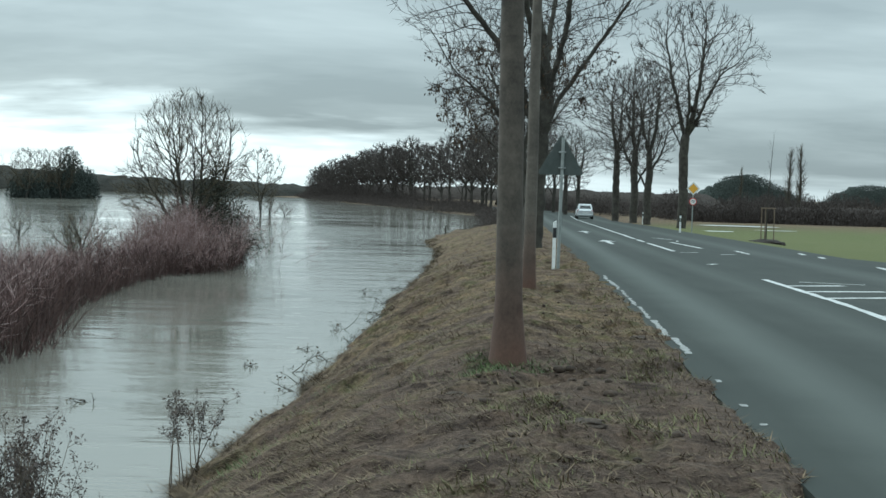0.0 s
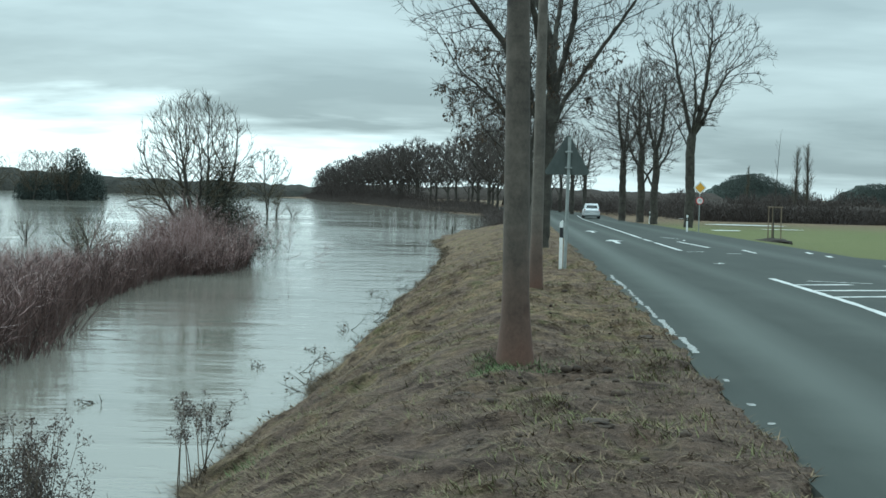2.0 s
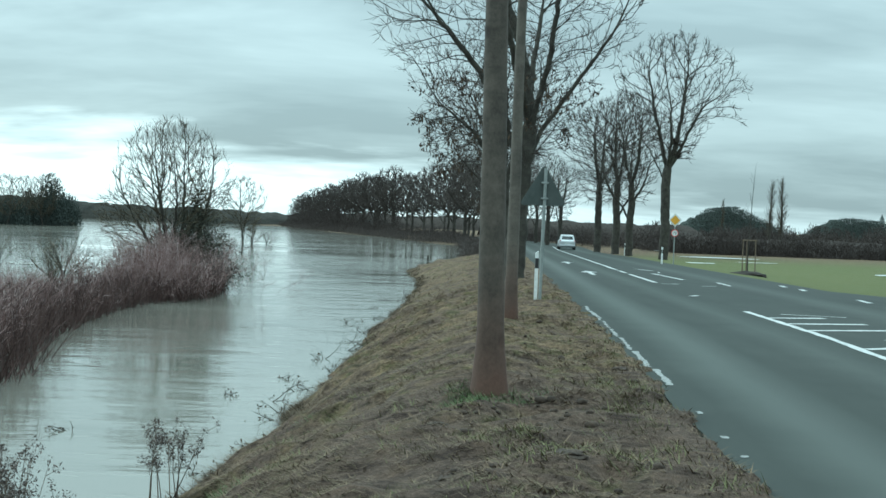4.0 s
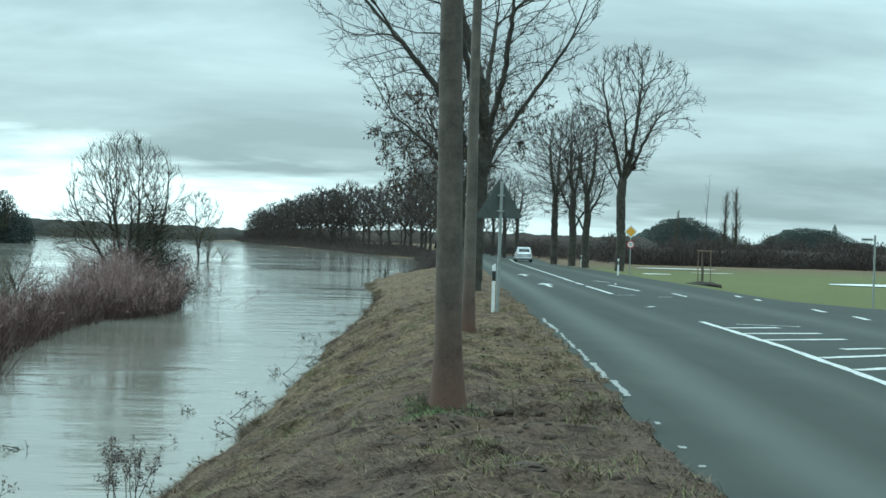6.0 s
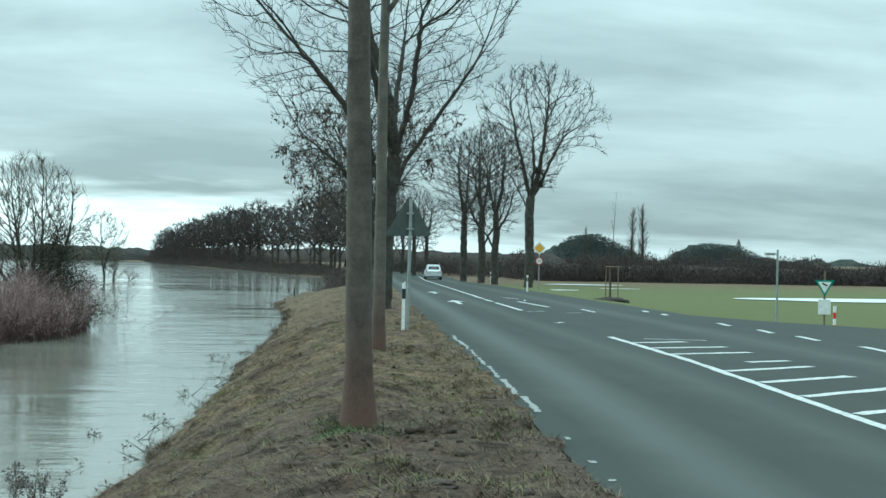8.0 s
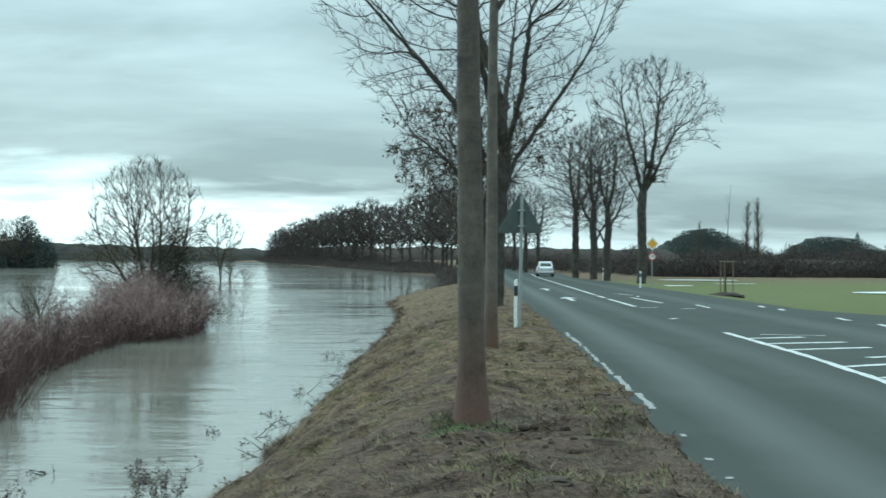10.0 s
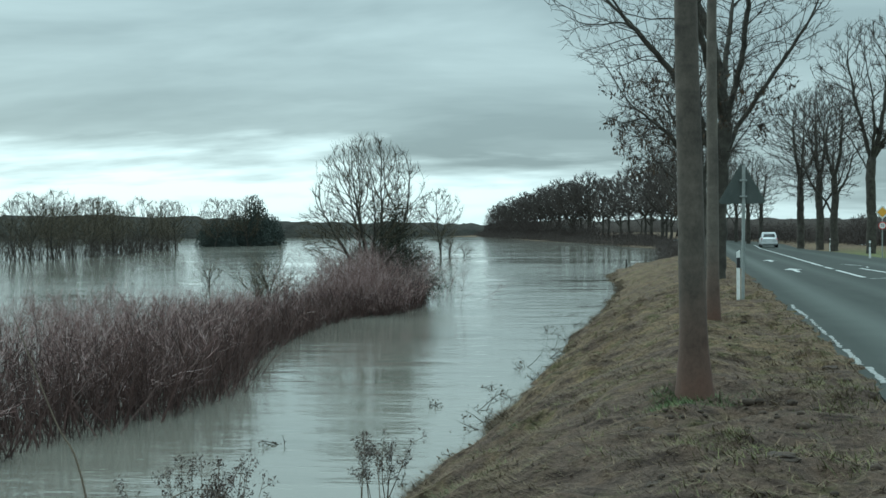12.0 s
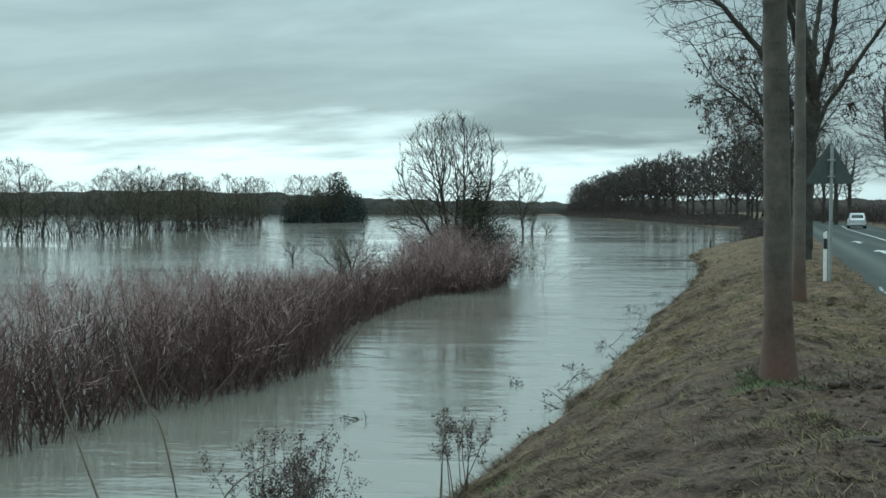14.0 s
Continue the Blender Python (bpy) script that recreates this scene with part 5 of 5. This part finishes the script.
for dx, dy in ((-0.30, -0.2), (0.0, 0.3), (0.30, -0.2)):
    bm = bmesh.new()
    rod(bm, (dx, dy, -0.2), (dx * 0.96, dy * 0.96, 1.64), 0.027, 0.025, 10)
    part("post", bm, STAKE, frame_stakes)
for (ax, ay), (bx, by) in (((-0.30, -0.2), (0.0, 0.3)), ((0.0, 0.3), (0.30, -0.2)), ((-0.30, -0.2), (0.30, -0.2))):
    bm = bmesh.new()
    rod(bm, (ax * 1.15, ay * 1.15, 1.60), (bx * 1.15, by * 1.15, 1.60), 0.024, sides=8)
    part("rail", bm, STAKE, frame_stakes)
sapling = make_tree("sapling", 120, 4.9, 0.032, [level(9, 0.02, 0.02, 0.8, 8, 9, 0.45, (25, 45), 0.16, 0.012), level(4, 0.1, 0.1, 0.8, 4, 3, 0.2, (20, 45), 0.5, 0.012), level(2, 0.1, 0.05, 0.7, 3)],
                    "thin bare sapling held by wooden stakes")
put(sapling, sx, sy)

# mooring stake at the bank
x, y = azim(0.15, 76)
stake = thing("bank_stake", "short dark wooden stake in the bank", "stake", (x, y, float(ground(x, y))))
bm = bmesh.new()
rod(bm, (0, 0, -0.3), (0.02, 0, 0.62), 0.05, 0.045, 9)
part("post", bm, BARK_OLD, stake)

# ---- car ----


def loft(bm, sections):
    rings = [[bm.verts.new(p) for p in ring] for ring in sections]
    for a, b in zip(rings, rings[1:]):
        n = len(a)
        for i in range(n):
            bm.faces.new((a[i], a[(i + 1) % n], b[(i + 1) % n], b[i]))
    bm.faces.new(rings[0][::-1]), bm.faces.new(rings[-1])
    bmesh.ops.recalc_face_normals(bm, faces=bm.faces[:])


def ring_at(y, half, low, waist, round_=0.12):
    return [(-half * 0.86, y, low), (half * 0.86, y, low), (half, y, low + round_), (half, y, waist - round_), (half * 0.93, y, waist), (-half * 0.93, y, waist), (-half, y, waist - round_), (-half, y, low + round_)]


cx, cy, cz = road_at(137.0, 4.85)
car = thing("hatchback_car", "small silver hatchback seen from behind on the road", "car", (cx, cy, cz + 0.005), -3)
bm = bmesh.new()
loft(bm, [ring_at(-1.88, 0.70, 0.32, 0.82), ring_at(-1.80, 0.78, 0.24, 0.90), ring_at(-1.2, 0.82, 0.20, 0.93), ring_at(0.4, 0.82, 0.20, 0.92), ring_at(1.2, 0.81, 0.22, 0.84), ring_at(1.75, 0.74, 0.26, 0.70), ring_at(1.88, 0.62, 0.32, 0.60)])
part("body", bm, CAR_PAINT, car, smooth=False)
bm = bmesh.new()
loft(bm, [[(-0.72, -1.72, 0.90), (0.72, -1.72, 0.90), (0.60, -1.42, 1.40), (-0.60, -1.42, 1.40)], [(-0.74, -0.5, 0.90), (0.74, -0.5, 0.90), (0.60, -0.5, 1.46), (-0.60, -0.5, 1.46)],
          [(-0.74, 0.2, 0.90), (0.74, 0.2, 0.90), (0.58, 0.2, 1.42), (-0.58, 0.2, 1.42)], [(-0.72, 1.05, 0.86), (0.72, 1.05, 0.86), (0.70, 1.0, 0.90), (-0.70, 1.0, 0.90)]])
part("cabin", bm, CAR_PAINT, car)
bm = bmesh.new()
slab(bm, [(-0.56, 0.0), (0.56, 0.0), (0.48, 0.36), (-0.48, 0.36)], 0.02, Matrix.Translation((0, -1.665, 0.985)) @ Matrix.Rotation(radians(-31), 4, "X"))
part("rear_window", bm, GLASS, car)
for sgn in (-1, 1):
    bm = bmesh.new()
    slab(bm, [(-1.35, 0.02), (0.62, 0.02), (0.05, 0.42), (-1.1, 0.42)], 0.02, Matrix.Translation((sgn * 0.695, 0, 0.93)) @ Matrix.Rotation(radians(90), 4, "Z") @ Matrix.Rotation(radians(sgn * 14.5), 4, "X"))
    part("side_window", bm, GLASS, car)
    bm = bmesh.new()
    box(bm, (0.17, 0.10, 0.26), (sgn * 0.67, -1.80, 0.78), 0.03)
    part("tail_light", bm, TAIL, car)
    bm = bmesh.new()
    box(bm, (0.16, 0.09, 0.12), (sgn * 0.88, 0.62, 0.98), 0.03)
    part("door_mirror", bm, BLACK, car)
    for wy_ in (-1.22, 1.2):
        bm = bmesh.new()
        rod(bm, (sgn * 0.66, wy_, 0.28), (sgn * 0.83, wy_, 0.28), 0.285, sides=24)
        tyre = part("tyre", bm, RUBBER, car)
        bm = bmesh.new()
        rod(bm, (sgn * 0.80, wy_, 0.28), (sgn * 0.838, wy_, 0.28), 0.18, sides=18)
        part("rim", bm, RIM, tyre)
bm = bmesh.new()
box(bm, (1.50, 0.16, 0.17), (0, -1.84, 0.40), 0.04)
part("bumper", bm, CAR_PAINT, car)
bm = bmesh.new()
box(bm, (0.52, 0.02, 0.11), (0, -1.90, 0.60), 0.004)
part("number_plate", bm, WHITE, car, "plain pale plate")

# ---- plants of the near bank ----


def weeds(name, label, x, y, count, height, radius, seed, heads=True, category="weeds"):
    """A clump of withered stems with branching, seedy tops."""
    g = Growth(seed)
    r = g.r
    tips = []
    for _ in range(count):
        a, k = r.uniform(0, math.tau), math.sqrt(r.random()) * radius
        p = Vector((math.cos(a) * k, math.sin(a) * k, -0.15))
        h = height * r.uniform(0.62, 1.05)
        d = Vector((r.gauss(0, 0.09), r.gauss(0, 0.09), 1)).normalized()
        pts = [p]
        for i in range(5):
            d = (d + Vector((r.gauss(0, 0.06), r.gauss(0, 0.06), 0))).normalized()
            pts.append(pts[-1] + d * (h + 0.15) / 5)
        g.twigs.append((pts, [0.006, 0.0055, 0.005, 0.004, 0.003, 0.002], 4))
        for j in range(r.randint(4, 8)):
            f = r.uniform(0.62, 1.0)
            i = min(int(f * 5), 4)
            q = pts[i].lerp(pts[i + 1], f * 5 - i)
            dd = g.spread(d, radians(r.uniform(20, 60)))
            l = r.uniform(0.05, 0.16)
            g.twigs.append(([q, q + dd * l], [0.0025, 0.0015], 3))
            tips.append(q + dd * l)
        tips.append(pts[-1])
    e = thing(name, label, category, (x, y, float(ground(x, y))), group="withered weeds on the bank")
    tagged(add_mesh("dry_foliage", g.mesh("dry_foliage", g.twigs, WEED), e), kind="stuff")
    if heads:
        add_mesh("seed_fluff", scatter("seed_fluff", len(tips) * 22, lambda q: q.choice(tips) + Vector((q.gauss(0, .018), q.gauss(0, .018), q.gauss(0, .03))), 0.027, SEED, seed, 0.4), e, "fluffy pale seed heads")["kind"] = "stuff"
    return e


weeds("weed_clump", "tall withered goldenrod clump by the water", -2.97, 9.6, 46, 1.52, 0.17, 201)
weeds("weed_clump", "thin withered weeds at the water's edge", -3.30, 9.7, 9, 1.25, 0.15, 202)
weeds("weed_clump", "dark branching dead weeds beside the water", -2.24, 12.2, 9, 0.80, 0.16, 203)
weeds("weed_clump", "few withered stalks at the water's edge", -2.62, 9.9, 5, 0.75, 0.20, 204, False)


def bramble(arc, r, x, y):
    e = thing("bramble_cane", "long arching bare bramble cane on the bank", "bramble", (x, y, LEVEL), group="bramble canes on the bank")
    g = Growth(int(abs(x) * 100))
    n = len(arc)
    pts = [Vector(p) for p in arc]
    fine = []
    for i in range(n - 1):
        for k in range(5):
            t = k / 5
            p0, p1, p2, p3 = pts[max(i - 1, 0)], pts[i], pts[i + 1], pts[min(i + 2, n - 1)]
            fine.append(0.5 * ((2 * p1) + (p2 - p0) * t + (2 * p0 - 5 * p1 + 4 * p2 - p3) * t * t + (3 * p1 - p0 - 3 * p2 + p3) * t ** 3))
    fine.append(pts[-1])
    g.twigs.append((fine, [r * (1 - 0.75 * i / len(fine)) for i in range(len(fine))], 6))
    for _ in range(6):
        q = g.r.choice(fine[4:])
        g.twigs.append(([q, q + Vector((g.r.gauss(0, .06), g.r.gauss(0, .06), g.r.uniform(-.02, .09)))], [0.003, 0.001], 3))
    add_mesh("cane", g.mesh("cane", g.twigs, WEED), e)


bramble([(0, 0, -0.1), (-0.10, 0, 0.75), (-0.34, 0.1, 1.30), (-0.52, 0.2, 1.62), (-0.66, 0.2, 2.10)], 0.010, -3.35, 7.6)
bramble([(0, 0, -0.1), (-0.09, 0, 0.75), (-0.26, 0.1, 1.40), (-0.42, 0.15, 1.66), (-0.68, 0.2, 2.25)], 0.010, -2.90, 7.6)
bramble([(0, 0, -0.1), (0.02, 0, 0.62), (0.12, 0.1, 0.95), (0.34, 0.15, 1.12), (0.52, 0.2, 1.14)], 0.008, -3.10, 8.2)
bramble([(0, 0, 0.2), (0.2, 0, 0.55), (0.55, 0.1, 0.60), (0.85, 0.15, 0.40)], 0.008, -3.45, 8.0)

# drifting and half sunk sticks along the water's edge


def driftwood(x, y, size, seed, label="dead twigs sticking out of the water"):
    g = Growth(seed)
    r = g.r
    for _ in range(7):
        d = Vector((r.gauss(0, 1), r.gauss(0, 1), abs(r.gauss(0.04, 0.15)))).normalized()
        g.branch(Vector((r.gauss(0, .18), r.gauss(0, .18), -0.02)) * size, d, size * r.uniform(0.3, 0.8), 0.008, 0,
                 [level(4, 0.2, 0.02, 0.8, 4, 3, 0.3, (20, 60), 0.5, 0.012, 0), level(3, 0.2, 0, 0.7, 3)])
    e = thing("driftwood", label, "driftwood", (x, y, LEVEL), group="sticks along the water's edge")
    tagged(add_mesh("stick_tangle", g.mesh("stick_tangle", g.wood + g.twigs, BARK_OLD), e), kind="stuff")
    tips = g.tips
    add_mesh("clinging_leaves", scatter("clinging_leaves", 26, lambda q: q.choice(tips) + Vector((q.gauss(0, .02), q.gauss(0, .02), q.uniform(-.02, .02))), 0.05, DRY_LEAF, seed, 0), e)
    return e


driftwood(-4.35, 17.1, 0.42, 300, "forked stick drifting in the flood")
for k, (x, y, q) in enumerate(((-2.15, 20.4, 0.75), (-2.3, 23.2, 0.5), (-1.95, 26.6, 0.7), (-1.6, 28.5, 0.7), (-1.95, 35.5, 0.6), (-1.5, 42.0, 0.9), (-2.0, 18.6, 0.5), (-1.4, 33.0, 0.7), (-1.0, 46.0, 0.8), (-0.6, 52.0, 0.8), (-0.9, 73.5, 0.9), (-2.3, 14.6, 0.4), (-1.95, 16.4, 0.35), (-1.95, 19.2, 0.45), (-1.8, 21.8, 0.5), (-1.65, 24.6, 0.5), (-1.5, 30.6, 0.6), (-1.2, 37.5, 0.6), (-2.9, 20.9, 0.25), (-12.9, 116.5, 1.6))):
    driftwood(x, y, q, 301 + k)

# ---- verge: soil, tufts and blades ----
rnd = random.Random(404)
for k, (x, y, q) in enumerate(((0.62, 10.3, 0.07), (1.05, 11.2, 0.08), (0.92, 8.35, 0.09), (2.05, 14.1, 0.07), (0.15, 10.6, 0.06), (1.75, 17.5, 0.08), (0.2, 8.4, 0.05))):
    bm = bmesh.new()
    bmesh.ops.create_icosphere(bm, subdivisions=4, radius=1)
    for v in bm.verts:
        n = noise.noise(v.co * 1.6 + Vector((k, 0, 0))) * 0.40 + noise.noise(v.co * 5 + Vector((k, 3, 0))) * 0.22
        v.co = Vector((v.co.x * q * 1.3, v.co.y * q * 1.2, v.co.z * q * 0.34)) * (1 + n)
    m = part("molehill", bm, SOIL, smooth=True)
    m.matrix_basis = pose(x, y, float(ground(x, y)) + q * 0.05, 0, 0, k * 50)
    tagged(m, "low crumbly molehill of dark soil in the grass", "molehill", group="molehills on the verge")


def blades(name, label, count, region, length, mat, seed, per=9, spread=0.035, flat_=1.40):
    r = np.random.RandomState(seed)
    c = region(r, count)
    px, py = (np.repeat(v, per) + r.normal(0, spread, count * per) for v in c)
    n = len(px)
    pz = ground(px, py) - 0.01
    a = np.where(r.uniform(0, 1, n) < 0.7, r.normal(3.5, 0.7, n), r.uniform(0, math.tau, n))      # mostly combed down the bank
    tilt = np.abs(r.normal(flat_, 0.22, n))
    ln = length * r.uniform(0.4, 1.3, n) * np.repeat(r.uniform(0.6, 1.5, count), per)
    wd = ln * 0.03 + 0.0016
    dx, dy = np.cos(a), np.sin(a)
    tip = np.stack([px + dx * ln * np.sin(tilt), py + dy * ln * np.sin(tilt), pz + ln * np.cos(tilt)], 1)
    b0 = np.stack([px - dy * wd, py + dx * wd, pz], 1)
    b1 = np.stack([px + dy * wd, py - dx * wd, pz], 1)
    verts = np.stack([b0, b1, tip], 1).reshape(-1, 3)
    faces = np.arange(n * 3).reshape(-1, 3).tolist()
    ob = new(name, mesh_of(name, verts, faces, mat))
    return tagged(ob, label, "grass", kind="stuff")


def on_verge(y0, y1, power=1.0, lo=-0.02, hi=0.98):
    def region(r, n):
        y = y0 + (y1 - y0) * r.uniform(0, 1, n * 2) ** power
        f = r.uniform(lo, hi, n * 2)
        xs, xe = shore_x(y), edge_x(y)
        x = xs + (xe - xs) * f + r.normal(0, 0.05, n * 2)
        keep = np.argsort(vnoise(x * 1.4, y * 1.4, 23) * 0.7 + vnoise(x * 5, y * 5, 24) * 0.5 + r.uniform(0, 0.6, n * 2))[:n]
        return x[keep], y[keep]
    return region


blades("grass", "flattened straw-coloured winter grass on the verge", 17000, on_verge(6.0, 34, 1.3, -0.02, 1.0), 0.088, BLADE, 1)
blades("grass", "flattened straw-coloured winter grass on the far verge", 6000, on_verge(30, 95, 1.3), 0.15, BLADE, 2, 6)


def lush_spots(r, n):
    k = r.randint(0, 5, n)
    sx = np.array([0.36, 0.42, 0.80, -1.20, -1.5])[k] + r.normal(0, 0.13, n)
    sy = np.array([11.75, 11.6, 11.75, 13.4, 11.0])[k] + r.normal(0, 0.25, n)
    return sx, sy


def tussock_spots(r, n):
    k = r.randint(0, 6, n)
    sx = np.array([1.85, 1.15, 0.95, 1.95, 0.65, 1.5])[k] + r.normal(0, 0.16, n)
    sy = np.array([11.5, 9.3, 9.0, 13.0, 9.7, 10.3])[k] + r.normal(0, 0.22, n)
    return sx, sy


blades("grass", "fresh green grass tufts round the tree's foot", 420, lush_spots, 0.07, FRESH, 3, 8, 0.05, 0.95)
blades("grass", "yellow-green grass tussocks on the trodden verge", 330, tussock_spots, 0.065, LUSH, 9, 12, 0.06, 1.1)
blades("grass", "dark wet grass hanging over the water's edge", 5200, on_verge(9.0, 75, 1.4, -0.03, 0.07), 0.17, DANK, 4, 7)
blades("grass", "yellowish grass tussocks scattered over the verge", 230, on_verge(6.5, 34, 1.4, 0.1, 0.96), 0.075, LUSH, 6, 60, 0.10, 0.95)
blades("grass", "thin grass creeping over the asphalt's edge", 1500, on_verge(6.5, 45, 1.4, 0.965, 1.03), 0.06, DANK, 7, 6)

# crumbs of soil thrown up on the verge
verts, faces = [], []
crumb = random.Random(88)
bm = bmesh.new()
bmesh.ops.create_icosphere(bm, subdivisions=1, radius=1)
ball, balls = [v.co.copy() for v in bm.verts], [tuple(v.index for v in f.verts) for f in bm.faces]
bm.free()
heart = [(1.55, 9.0, 0.5, 1.0), (2.0, 14.3, 0.25, 1.6), (0.55, 10.6, 0.5, 0.5), (1.2, 8.0, 0.8, 0.6), (1.9, 17.0, 0.4, 2.0), (1.0, 11.4, 0.35, 0.35)]
for _ in range(110):
    hx, hy, ax, ay = crumb.choice(heart)
    x, y = hx + crumb.gauss(0, ax), hy + crumb.gauss(0, ay)
    if x > float(edge_x(y)) - 0.05:
        continue
    q = abs(crumb.gauss(0, 0.018)) + 0.008
    z = float(ground(x, y)) + q * 0.25
    o = len(verts)
    verts += [(x + c.x * q * crumb.uniform(0.7, 1.5), y + c.y * q * crumb.uniform(0.7, 1.5), z + c.z * q * crumb.uniform(0.5, 0.9)) for c in ball]
    faces += [tuple(o + i for i in f) for f in balls]
tagged(new("soil_crumbs", mesh_of("soil_crumbs", verts, faces, SOIL, True)), "loose dark soil crumbs scattered on the verge", "soil", kind="stuff")
